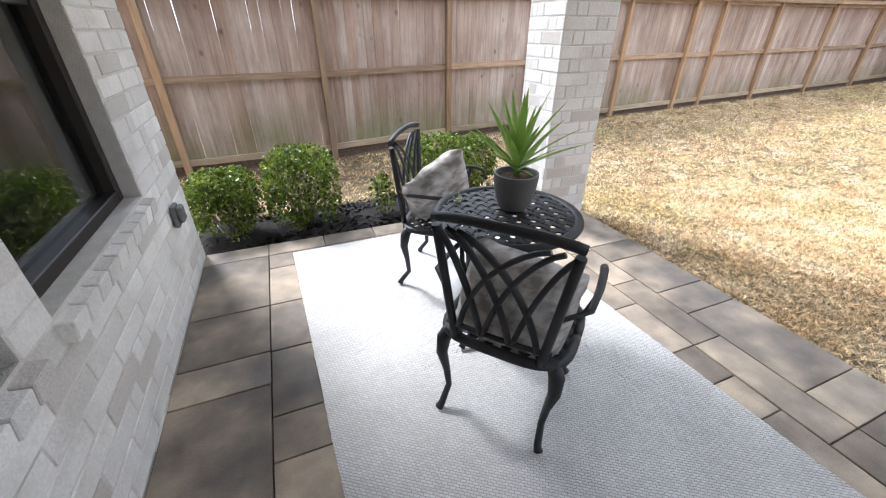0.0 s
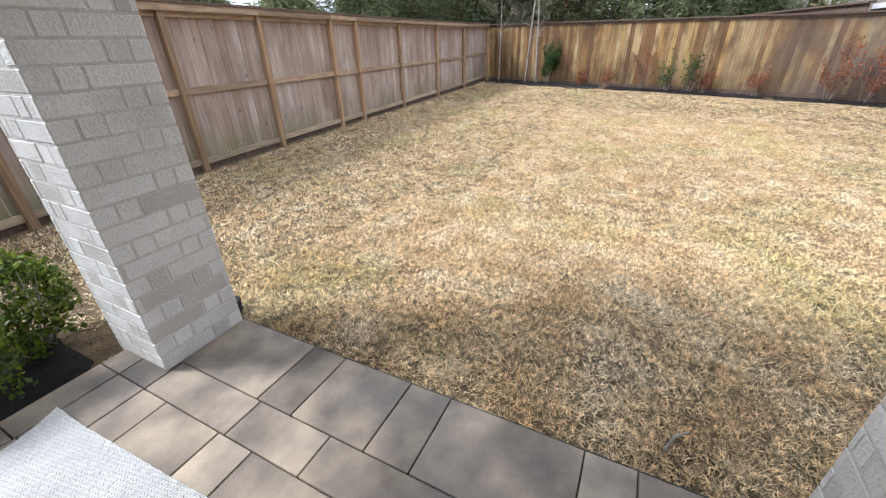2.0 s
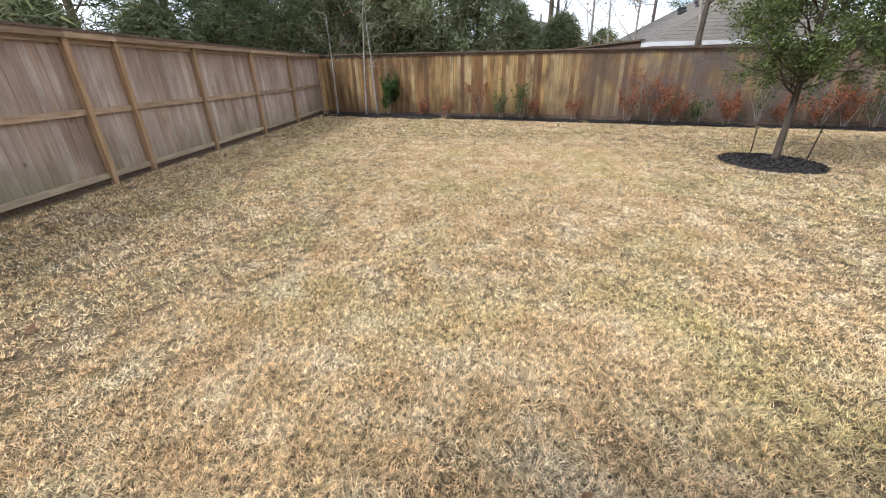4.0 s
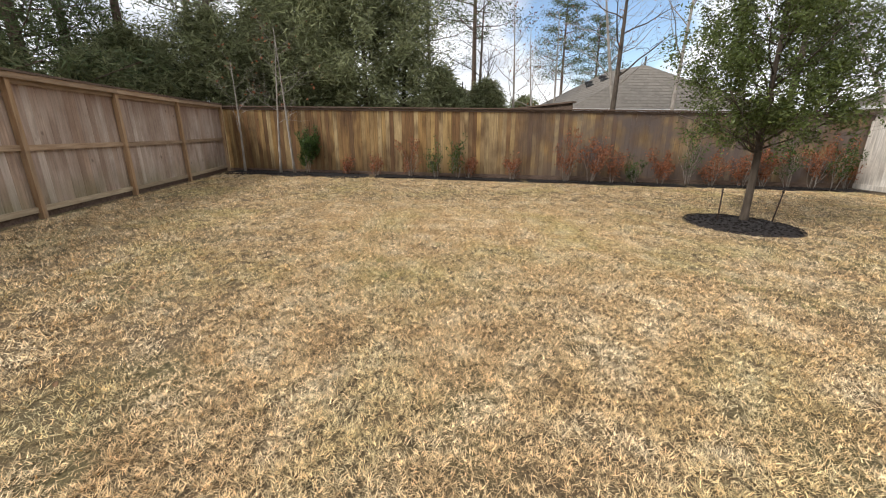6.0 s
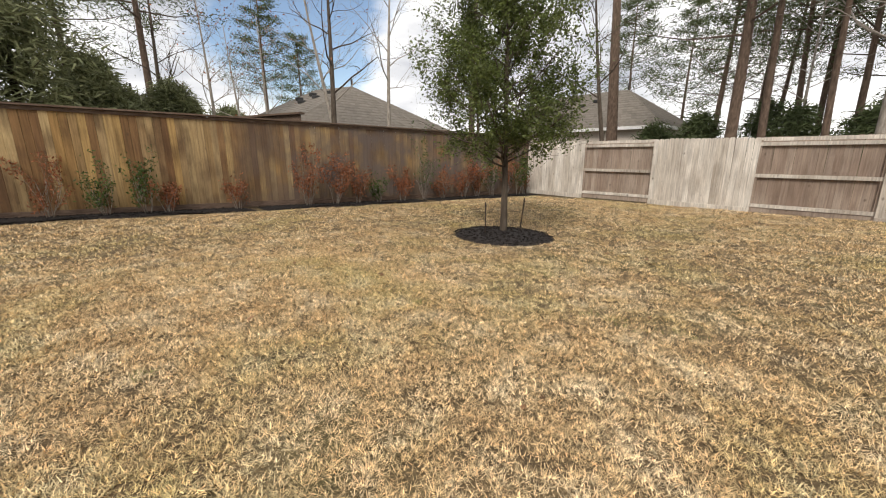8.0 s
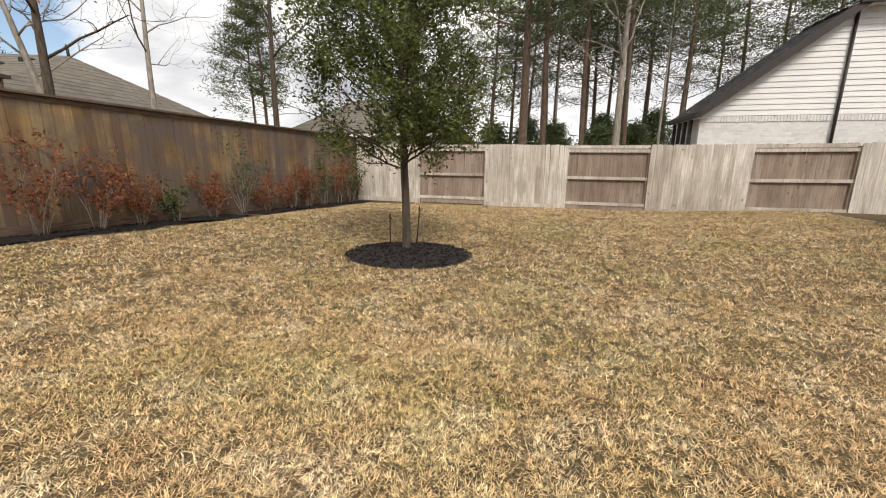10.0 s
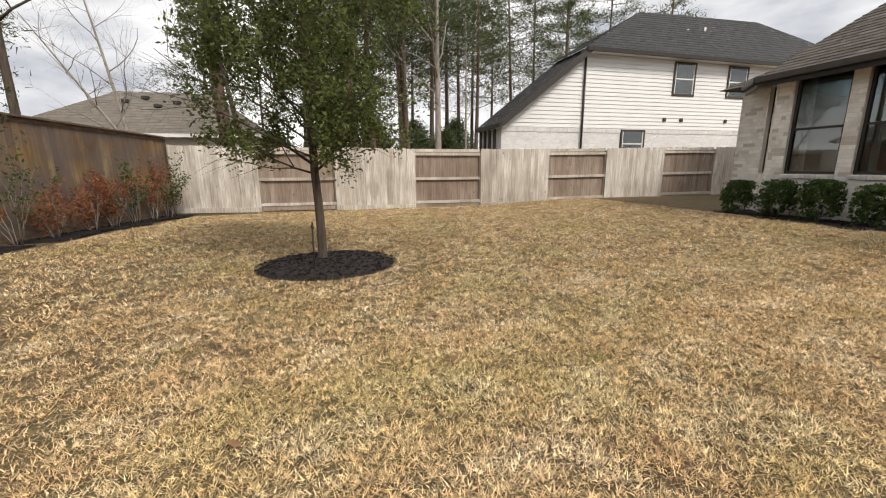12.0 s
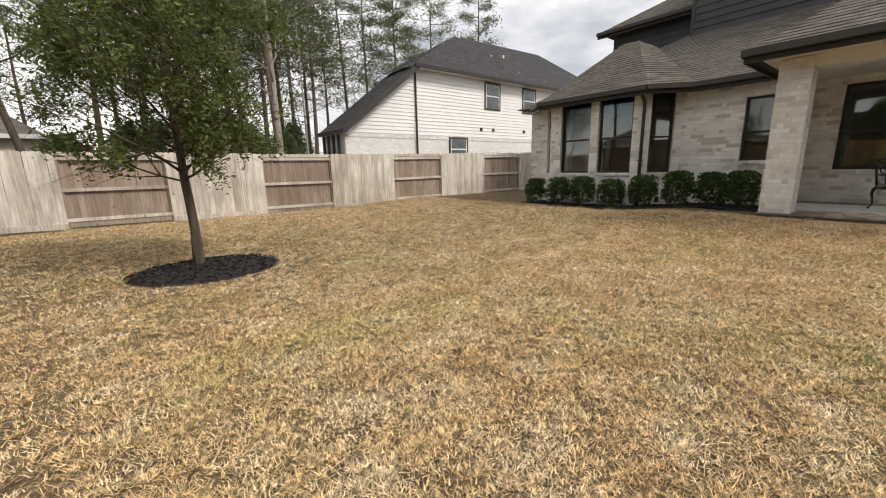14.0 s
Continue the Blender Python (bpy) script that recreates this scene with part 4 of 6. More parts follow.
roof("roof_main", "brown shingle main roof of the house", [
    ((1.56, -8.1, EAVE), (1.56, -0.5, EAVE), (-4.4, -0.5, 6.1), (-4.4, -3.4, 6.1)),
    ((-8.5, -8.1, EAVE), (1.56, -8.1, EAVE), (-4.4, -3.4, 6.1), (-4.4, -3.4, 6.1))], M["shingle"], 40)
single("roof_deck", boxes((-8.5, 0.2, -7.7, 3.5, 3.101, 3.14)), M["soffit"], "boards under the roof", "roof", kind="structure")


def fascia(name, pts, label):
    ob = thing(name, label, "gutter", kind="structure")
    for p, q in zip(pts, pts[1:]):
        bm = bmesh.new()
        add_beam(bm, p, q, 0.11, 0.13)
        bmesh.ops.recalc_face_normals(bm, faces=bm.faces[:])
        bmesh.ops.bevel(bm, geom=bm.edges[:], offset=0.012, segments=2, affect="EDGES")
        part("gutter", bm, M["gutter"], ob)
        part("fascia_board", beam((Vector(p) - Vector((0.075, 0, 0.06))), (Vector(q) - Vector((0.075, 0, 0.06))), 0.03, 0.2), M["bronze"], ob)
    return ob


fascia("gutter_patio", [(3.90, -0.86, 3.03), (3.90, 3.75, 3.03)], "dark brown gutter along the patio eave")
fascia("gutter_patio_end", [(1.2, -0.90, 3.03), (3.90, -0.90, 3.03)], "dark brown gutter along the hip end of the patio roof")
fascia("gutter_wall", [(1.60, -2.40, 3.02), (1.60, -0.95, 3.02)], "dark brown gutter over the side wall")
fascia("gutter_bay", [(1.58, -7.42, 3.02), (2.34, -6.57, 3.02), (2.34, -3.26, 3.02), (1.60, -2.42, 3.02)], "dark brown gutter round the bay eave")
single("soffit", boxes((0.3, 3.85, -0.85, -0.5, 2.93, 2.95), (3.42, 3.85, -0.5, 3.7, 2.93, 2.95), (1.22, 1.56, -2.75, -0.95, 2.93, 2.95), (1.25, 2.3, -6.6, -3.25, 2.965, 2.985)), M["bronze"], "dark painted soffit boards under the eaves", "soffit", kind="structure")
spout = thing("downspout", "dark brown downspout on the bay corner", "downspout")
part("pipe", tube([(2.28, -3.40, 2.96), (2.2, -3.42, 2.86), (1.99, -3.44, 2.72), (1.97, -3.44, 2.55), (1.97, -3.44, 0.0)], 0.045, 8), M["gutter"], spout)
part("strap", boxes((1.915, 2.02, -3.50, -3.38, 1.2, 1.23)), M["gutter"], spout)

# upper storey
upper = thing("upper_storey", "charcoal lap-sided upper storey above the main roof", "storey", kind="structure")
def lap(parent, p, q, z0, z1, out, material, expo=0.18, slope=None):
    """Lap siding between two corners: boards that lean out at the foot."""
    p, q, out = Vector((*p, 0)), Vector((*q, 0)), Vector((*out, 0)).normalized()
    n = int((z1 - z0) / expo + 0.999)
    for i in range(n):
        a, b = z0 + i * expo, min(z0 + (i + 1) * expo, z1)
        p1, q1 = p, q
        if slope:
            p1, q1 = slope(a, p, q)
            if (q1 - p1).length < 0.1:
                continue
        bm = bmesh.new()
        vs = [bm.verts.new(v) for v in (p1 + out * 0.034 + Vector((0, 0, a)), q1 + out * 0.034 + Vector((0, 0, a)), q1 + out * 0.006 + Vector((0, 0, b)), p1 + out * 0.006 + Vector((0, 0, b)), p1 + Vector((0, 0, a)), q1 + Vector((0, 0, a)))]
        bm.faces.new(vs[:4]); bm.faces.new((vs[4], vs[5], vs[1], vs[0]))
        bmesh.ops.recalc_face_normals(bm, faces=bm.faces[:])
        part("siding_board", bm, material, parent)


part("storey_wall", boxes((-8.0, -3.0, -4.3, 3.0, 3.2, 8.2), (-8.0, -4.0, -7.6, -4.3, 3.2, 6.45)), M["dark_siding"], upper)
lap(upper, (-2.998, -4.3), (-2.998, 3.0), 3.6, 8.2, (1, 0), M["dark_siding"], 0.22)
lap(upper, (-3.998, -7.6), (-3.998, -4.3), 3.6, 6.4, (1, 0), M["dark_siding"], 0.22)
part("corner_board", boxes((-3.02, -2.96, -4.34, -4.24, 3.4, 8.2)), M["gutter"], upper)
roof("roof_upper", "brown shingle hip roof of the upper storey", [
    ((-3.55, -8.1, 6.50), (-3.55, -4.0, 6.50), (-6.0, -4.0, 7.95), (-6.0, -5.9, 7.95)),
    ((-8.4, -8.1, 6.50), (-3.55, -8.1, 6.50), (-6.0, -5.9, 7.95), (-6.0, -5.9, 7.95))], M["shingle"], 16)
fascia("gutter_upper", [(-3.5, -8.12, 6.45), (-3.5, -4.0, 6.45)], "dark gutter on the upper eave")


# ---- fences ----
def dog_ear(w, d, h):
    """A picket with clipped top corners."""
    bm = bmesh.new()
    c = 0.028
    pts = [(-w / 2, 0), (w / 2, 0), (w / 2, h - c), (w / 2 - c, h), (-w / 2 + c, h), (-w / 2, h - c)]
    f = [bm.verts.new((x, -d / 2, z)) for x, z in pts]
    b = [bm.verts.new((x, d / 2, z)) for x, z in pts]
    bm.faces.new(f)
    bm.faces.new(b[::-1])
    for i in range(6):
        bm.faces.new((f[i], b[i], b[(i + 1) % 6], f[(i + 1) % 6]))
    bmesh.ops.recalc_face_normals(bm, faces=bm.faces[:])
    return mesh_of("picket", bm)


# the fence with its posts and rails on the garden side
fence_north = thing("fence", "weathered brown cedar board fence with posts, rails and a cap board", "fence")
POSTS_A = [-4.4, -2.4, -0.4, 1.69, 3.74, 5.96, 7.64, 9.55, 10.46, 12.51, 14.96, 17.48, 20.35]
TILT_A = math.degrees(math.atan(0.048))
H_A = 2.17
for x in POSTS_A:
    z, y = level_a(x), fence_a_y(x)
    part("post", slab(0.089, 0.089, H_A + 0.55, 0.004, M["post_a"]), M["post_a"], fence_north, at=pose(x, y - 0.065, z + H_A / 2 - 0.25, 0, random.uniform(-0.4, 0.4), TILT_A))
for a, b in zip(POSTS_A, POSTS_A[1:]):
    pa, pb = [Vector((x, fence_a_y(x), level_a(x))) for x in (a, b)]
    fa, fb = [Vector((x, fence_a_y(x), ground_a(x))) for x in (a, b)]
    d = (pb - pa).normalized() * 0.045
    for dz, p, q, name, m in ((1.10, pa, pb, "rail", M["rail_a"]), (0.16, fa, fb, "bottom_rail", M["rot_board"]), (2.10, pa, pb, "top_rail", M["rail_a"])):
        o = Vector((0, -0.04, dz + random.uniform(-0.006, 0.006)))
        part(name, beam(p + d + o, q - d + o, 0.038, 0.089), m, fence_north)
    part("rot_board", beam(fa + Vector((0, 0.0, 0.045)), fb + Vector((0, 0.0, 0.045)), 0.035, 0.15), M["cap_b"], fence_north)
    part("fascia_board", beam(pa + Vector((0, -0.13, H_A)), pb + Vector((0, -0.13, H_A)), 0.02, 0.09), M["rail_a"], fence_north)
    part("cap_board", beam(pa + Vector((0, -0.04, H_A + 0.065)), pb + Vector((0, -0.04, H_A + 0.065)), 0.235, 0.036), M["cap_b"], fence_north, "grey-brown cap board")
x = -4.4
while x < 20.4:
    w = random.choice((0.139, 0.139, 0.136, 0.141))
    gap = 0.0003 if random.random() < 0.94 or x > 2.5 else 0.005
    low, high = ground_a(x) + 0.10, level_a(x) + 2.19
    part("picket", slab(w, 0.018, 2.08, 0.0045, M["fence_a"]), M["fence_a"], fence_north, at=pose(x, fence_a_y(x) - 0.006 + random.uniform(-0.002, 0.002), (low + high) / 2, 0, random.uniform(-0.25, 0.25), TILT_A) @ Matrix.Diagonal((1, 1, (high - low) / 2.08, 1)))
    x += w + gap

# the golden fence across the end of the garden
fence_east = thing("fence", "golden brown cedar board fence, part greyed, with a dark cap", "fence")
B0, B1 = Vector((fence_b_x(7.55), 7.55, 0)), Vector((fence_b_x(-12.85), -12.85, 0))
run = (B1 - B0)
yaw_b = math.degrees(math.atan2(run.y, run.x))
nx = Vector((-run.y, run.x, 0)).normalized()
if nx.x > 0:
    nx = -nx


def base_b(y):
    return float(np.interp(y, [-12.85, -7, -4, 0, 4, 7.55], [-0.16, -0.06, 0.0, 0.06, 0.12, 0.17]))


H_B = 2.16
s = 0.0
while s < run.length:
    w = random.choice((0.139, 0.136, 0.141))
    p = B0 + run.normalized() * s
    part("picket", slab(w, 0.018, 2.1, 0.0045, M["fence_b"]), M["fence_b"], fence_east, at=pose(p.x, p.y, base_b(p.y) + 1.06, 0, random.uniform(-0.2, 0.2), yaw_b) @ pose(0, random.uniform(-0.003, 0.003), 0))
    s += w + 0.001
knots = [7.55, 4, 0, -4, -7, -10, -12.85]
for a, b in zip(knots, knots[1:]):
    pa, pb = [Vector((fence_b_x(y), y, base_b(y))) for y in (a, b)]
    part("cap_board", beam(pa + Vector((0, 0, H_B + 0.03)), pb + Vector((0, 0, H_B + 0.03)), 0.19, 0.036), M["cap_b"], fence_east)
    part("trim_board", beam(pa + nx * 0.02 + Vector((0, 0, H_B - 0.035)), pb + nx * 0.02 + Vector((0, 0, H_B - 0.035)), 0.02, 0.07), M["cap_b"], fence_east)
    part("rot_board", beam(pa + nx * 0.012 + Vector((0, 0, 0.03)), pb + nx * 0.012 + Vector((0, 0, 0.03)), 0.03, 0.14), M["cap_b"], fence_east)
    part("back_rail", beam(pa - nx * 0.03 + Vector((0, 0, 1.1)), pb - nx * 0.03 + Vector((0, 0, 1.1)), 0.038, 0.089), M["cap_b"], fence_east)

# the silvered fence with panels turned one way and the other
fence_south = thing("fence", "silver-grey board fence with panels facing alternately in and out", "fence")
C_X = [16.55, 14.15, 11.87, 9.27, 6.98, 4.43, 2.09, -0.39, -2.75, -5.2, -7.6]
C_Z = [-0.16, -0.20, -0.21, -0.25, -0.26, -0.25, -0.23, -0.19, -0.18, -0.15, -0.15]
TILT_C = math.degrees(math.atan(-0.061))
FRONT, INNER = dog_ear(0.139, 0.016, 1.86), dog_ear(0.139, 0.016, 1.80)
FRONT.materials.append(M["fence_c"])
INNER.materials.append(M["fence_c_in"])
for i, (a, b) in enumerate(zip(C_X, C_X[1:])):
    za, zb = C_Z[i], C_Z[i + 1]
    framed = i % 2 == 1
    pa, pb = Vector((a, fence_c_y(a), za)), Vector((b, fence_c_y(b), zb))
    n = round((a - b) / 0.1405)
    for j in range(n):
        f = (j + 0.5) / n
        x = a + (b - a) * f
        y = fence_c_y(x) + (-0.085 if framed else 0.03) + random.uniform(-0.003, 0.003)
        me = INNER if framed else FRONT
        part("picket", me, M["fence_c"], fence_south, at=pose(x, y, za + (zb - za) * f + (0.17 if framed else 0.115) + random.uniform(-0.012, 0.012), 0, random.uniform(-0.35, 0.35), TILT_C) @ Matrix.Diagonal(((a - b) / n / 0.1405, 1, 1, 1)))
    if framed:
        for dz, h in ((0.20, 0.089), (0.99, 0.089), (1.80, 0.089)):
            part("rail", beam(pa + Vector((0, -0.035, dz)), pb + Vector((0, -0.035, dz)), 0.06, h), M["fence_c"], fence_south)
        part("rot_board", beam(pa + Vector((0, -0.045, 0.08)), pb + Vector((0, -0.045, 0.08)), 0.04, 0.14), M["fence_c_in"], fence_south)
        part("back_board", beam(pa + Vector((0, -0.08, 1.92)), pb + Vector((0, -0.08, 1.92)), 0.018, 0.09), M["fence_c"], fence_south)
    else:
        part("rot_board", beam(pa + Vector((0, 0.045, 0.055)), pb + Vector((0, 0.045, 0.055)), 0.035, 0.15), M["fence_c"], fence_south, "pale board at the foot of the fence")
    part("post", slab(0.089, 0.089, 2.2, 0.004, M["fence_c_in"]), M["fence_c_in"], fence_south, at=pose(a, fence_c_y(a) - 0.06, za + 0.8))

# the next garden's fence beyond the golden one
far_fence = thing("fence", "dark weathered fence of the next garden, seen over the boards", "fence")
part("boards", beam((18.55, -4.25, 1.2), (26.5, -1.6, 1.2), 0.03, 2.4), M["cap_b"], far_fence)
part("cap_board", beam((18.5, -4.27, 2.43), (26.5, -1.6, 2.43), 0.2, 0.05), M["cap_b"], far_fence)


# ---- patio things ----
Z0 = 0.181


def rug():
    """A flat-woven rug: a grid of small loops, with one corner turned up."""
    y0, y1 = -0.42, 2.86
    bm = bmesh.new()
    nx_, ny_ = 112, 206
    grid = []
    for j in range(ny_ + 1):
        row = []
        for i in range(nx_ + 1):
            u, v = i / nx_, j / ny_
            y = y0 + (y1 - y0) * v
            x0, x1 = 0.878 + 0.036 * (y1 - y), 2.545 + 0.048 * (y1 - y)
            x = x0 + (x1 - x0) * u
            z = Z0 + 0.007 + 0.0036 * random.random() + 0.0012 * noise.noise((x * 40, y * 40, 0))
            x += 0.004 * noise.noise((x * 3, y * 3, 7)) + (0.003 * noise.noise((y * 30, 2, 1)) if i in (0, nx_) else 0)
            c = max(0.0, x - 2.47 + y - 2.74)
            z += 0.9 * c * c + 0.05 * c
            row.append(bm.verts.new((x, y, z)))
        grid.append(row)
    for j in range(ny_):
        for i in range(nx_):
            bm.faces.new((grid[j][i], grid[j][i + 1], grid[j + 1][i + 1], grid[j + 1][i]))
    edge = [e for e in bm.edges if e.is_boundary]
    ext = bmesh.ops.extrude_edge_only(bm, edges=edge)
    for v in [g for g in ext["geom"] if isinstance(g, bmesh.types.BMVert)]:
        v.co.z -= 0.006
    return bm


single("rug", rug(), M["rug"], "ivory woven outdoor rug lying on the pavers", "rug")


def lattice(bm, inside, pitch, w, t, z, size, turn=45):
    """Strips woven over and under in two directions, cut to an outline."""
    for s in (0, 1):
        a = radians(turn + 90 * s)
        d, o = Vector((math.cos(a), math.sin(a), 0)), Vector((-math.sin(a), math.cos(a), 0))
        n = int(size / pitch) + 1
        for i in range(-n, n + 1):
            base = o * (i + 0.5) * pitch
            steps = int(2 * size / (pitch / 2))
            runpts = []
            for k in range(steps + 1):
                p = base + d * (-size + 2 * size * k / steps)
                if inside(p.x, p.y):
                    runpts.append(p + Vector((0, 0, z + 0.003 * math.sin(math.pi * (k / 2 + i + s)))))
                elif len(runpts) > 1:
                    break
                else:
                    runpts = []
            for p, q in zip(runpts, runpts[1:]):
                add_beam(bm, p, q, w, t)
    bmesh.ops.recalc_face_normals(bm, faces=bm.faces[:])
    return bm


def ring(r, z, rad, n=48, seg=8, flat=1.0):
    bm = bmesh.new()
    rows = [[bm.verts.new(((r + rad * math.cos(b)) * math.cos(a), (r + rad * math.cos(b)) * math.sin(a), z + flat * rad * math.sin(b))) for b in [2 * math.pi * j / seg for j in range(seg)]] for a in [2 * math.pi * i / n for i in range(n)]]
    for i in range(n):
        for j in range(seg):
            bm.faces.new((rows[i][j], rows[(i + 1) % n][j], rows[(i + 1) % n][(j + 1) % seg], rows[i][(j + 1) % seg])).smooth = True
    return bm


def bistro_table(x, y):
    ob = thing("bistro_table", "round black cast-aluminium bistro table with a woven lattice top", "table", at=pose(x, y, Z0 + 0.010))
    R, H = 0.345, 0.70
    part("tabletop", lattice(bmesh.new(), lambda u, v: math.hypot(u, v) < R - 0.018, 0.047, 0.027, 0.006, H - 0.008, 0.36, 30), M["iron"], ob, "black basket-weave lattice")
    rim = ring(R - 0.014, H - 0.012, 0.024, 64, 10, 0.75)
    part("rim", rim, M["iron"], ob)
    for k in range(4):
        a = radians(20 + 90 * k)
        c, s = math.cos(a), math.sin(a)
        pts = [(0.25, 0.672), (0.20, 0.60), (0.13, 0.50), (0.085, 0.40), (0.075, 0.31), (0.095, 0.21), (0.16, 0.11), (0.235, 0.045), (0.275, 0.012)]
        part("leg", tube([(r * c, r * s, z) for r, z in pts], [0.013, 0.014, 0.015, 0.014, 0.013, 0.013, 0.013, 0.014, 0.018], 8), M["iron"], ob)
    part("brace_ring", ring(0.10, 0.36, 0.008, 28, 6), M["iron"], ob)
    bm = ring(0.055, 0.36, 0.006, 20, 6)
    for k in range(6):
        a = radians(60 * k)
        add_tube(bm, [(0.055 * math.cos(a), 0.055 * math.sin(a), 0.36), (0.1 * math.cos(a + 0.3), 0.1 * math.sin(a + 0.3), 0.36)], 0.005, 5)
    part("scroll_brace", bm, M["iron"], ob)
    return ob


bistro_table(1.89, 1.57)


def pillow(w, h, t, n=14):
    """A plump square cushion with pinched corners and soft creases."""
    bm = bmesh.new()
    sides = []
    for s in (1, -1):
        g = []
        for j in range(n + 1):
            row = []
            for i in range(n + 1):
                u, v = 2 * i / n - 1, 2 * j / n - 1
                k = (1 - u ** 4) * (1 - v ** 4)
                pin = 1 - 0.07 * (u * u + v * v) * (1 if abs(u * v) < 0.6 else 0.6)
                wr = 0.010 * noise.noise((u * 3 + 5 * s, v * 3, 2)) + 0.008 * math.sin(u * 9) * math.sin(v * 9)
                row.append(bm.verts.new((u * w / 2 * pin, s * (t / 2 * k ** 0.55 + (wr if k > 0.1 else 0)), v * h / 2 * pin)))
            g.append(row)
        for j in range(n):
            for i in range(n):
                f = bm.faces.new((g[j][i], g[j][i + 1], g[j + 1][i + 1], g[j + 1][i]))
                f.smooth = True
        sides.append(g)
    bmesh.ops.remove_doubles(bm, verts=bm.verts[:], dist=0.001)
    bmesh.ops.recalc_face_normals(bm, faces=bm.faces[:])
    return bm


def bistro_chair(m, label):
    """An armchair with crossing arcs in the back, a lattice seat and bowed legs. It faces local +y."""
    ob = thing("bistro_chair", label, "chair", "chairs at the bistro table", at=m)
    SZ, W, D = 0.425, 0.25, 0.225

    def outline(u, v, grow=0.0):
        return abs(u / (W + grow)) ** 4 + abs(v / (D + grow)) ** 4
    part("seat", lattice(bmesh.new(), lambda u, v: outline(u, v) < 0.95, 0.047, 0.022, 0.006, SZ, 0.42, 45), M["iron"], ob, "black lattice seat")
    bm = bmesh.new()
    pts = []
    for k in range(41):
        a = 2 * math.pi * k / 40
        c, s = math.cos(a), math.sin(a)
        r = (abs(c / W) ** 4 + abs(s / D) ** 4) ** -0.25
        pts.append((r * c, r * s, SZ - 0.008))
    add_tube(bm, pts, 0.016, 8, 1.3)
    part("seat_frame", bm, M["iron"], ob)

    def back(u, z):
        """A place on the back: u across, z up; it leans and bows backwards."""
        t = (z - SZ) / 0.50
        return (u, -D + 0.02 - 0.035 * t - 0.02 * (1 - (u / 0.27) ** 2), z)
    top = 0.955

    def wide(z):
        t = (z - SZ) / (top - SZ)
        return 0.168 + 0.072 * t
    for s in (-1, 1):
        part("back_stile", tube([back(s * wide(SZ + 0.49 * i / 10 * 0.96), SZ + 0.49 * i / 10 * 0.96) for i in range(11)], 0.017, 8), M["iron"], ob)
    part("back_top", tube([back(u, top - 0.012 - 0.03 * (abs(u) / 0.27) ** 3) for u in np.linspace(-0.243, 0.243, 15)], 0.0175, 8, 0.8), M["iron"], ob)
    part("back_bottom", tube([back(u, SZ + 0.06) for u in np.linspace(-0.2, 0.2, 9)], 0.010, 8), M["iron"], ob)
    for s in (-1, 1):
        for k, (u0, bow) in enumerate(((-0.15, 0.10), (-0.05, 0.12), (0.06, 0.13), (-0.20, 0.02))):
            arc = []
            for i in range(13):
                t = i / 12
                u = s * (u0 + (0.30 - 0.06 * k) * t * t + bow * (t - t * t))
                z = SZ + 0.05 + 0.42 * (1 - (1 - t) ** 1.35) if k < 3 else SZ + 0.16 + 0.30 * (1 - (1 - t) ** 1.7)
                lim = wide(z) - 0.006
                if abs(u) > lim:
                    arc.append(back(math.copysign(lim, u), z))
                    break
                arc.append(back(u, min(z, top - 0.02)))
            if len(arc) > 2:
                part("back_arc", tube(arc, 0.0130, 6, 0.7), M["iron"], ob)
    for s in (-1, 1):
        part("armrest", tube([back(s * wide(0.64), 0.64), (s * 0.285, -0.14, 0.652), (s * 0.292, 0.0, 0.655), (s * 0.288, 0.13, 0.655), (s * 0.28, 0.19, 0.64), (s * 0.282, 0.205, 0.598)], [0.012, 0.014, 0.017, 0.018, 0.016, 0.012], 8, 0.7), M["iron"], ob)
        part("arm_support", tube([(s * 0.295, 0.10, 0.645), (s * 0.285, 0.085, 0.56), (s * 0.262, 0.10, 0.48), (s * 0.24, 0.12, SZ - 0.01)], [0.011, 0.012, 0.012, 0.014], 8), M["iron"], ob)
        for f, name in ((1, "leg"), (-1, "leg")):
            y0, y1 = f * 0.175, f * (0.215 if f > 0 else 0.25)
            part(name, tube([(s * 0.205, y0, SZ - 0.005), (s * 0.228, y0 + f * 0.02, SZ - 0.06), (s * 0.232, y0 + f * 0.03, SZ - 0.13), (s * 0.215, y0 + f * 0.02, 0.20), (s * 0.205, y0 + f * 0.015, 0.10), (s * 0.213, y1 - f * 0.01, 0.03), (s * 0.222, y1, 0.008)],
                             [0.026, 0.030, 0.024, 0.016, 0.0135, 0.015, 0.019], 10), M["iron"], ob)
    return ob


CHAIR_A = pose(1.73, 1.18, Z0 + 0.010, 0, 0, -50)
CHAIR_B = pose(1.84, 2.20, Z0 + 0.010, 0, 0, -126)
bistro_chair(CHAIR_A, "black cast-aluminium armchair with crossing arcs, pulled back from the table")
bistro_chair(CHAIR_B, "black cast-aluminium armchair with crossing arcs, turned to the table")
for m in (CHAIR_A @ pose(0.02, -0.095, 0.56, -16, 0, 4) @ pose(0, 0, 0, 0, 8, 0), CHAIR_B @ pose(0.05, -0.035, 0.625, -24, 0, -34) @ pose(0, 0, 0, 0, 32, 0)):
    single("throw_pillow", pillow(0.46, 0.43, 0.15), M["cushion"], "grey and ivory woven throw pillow leaning in a black armchair", "pillow", "pillows on the chairs", at=m)

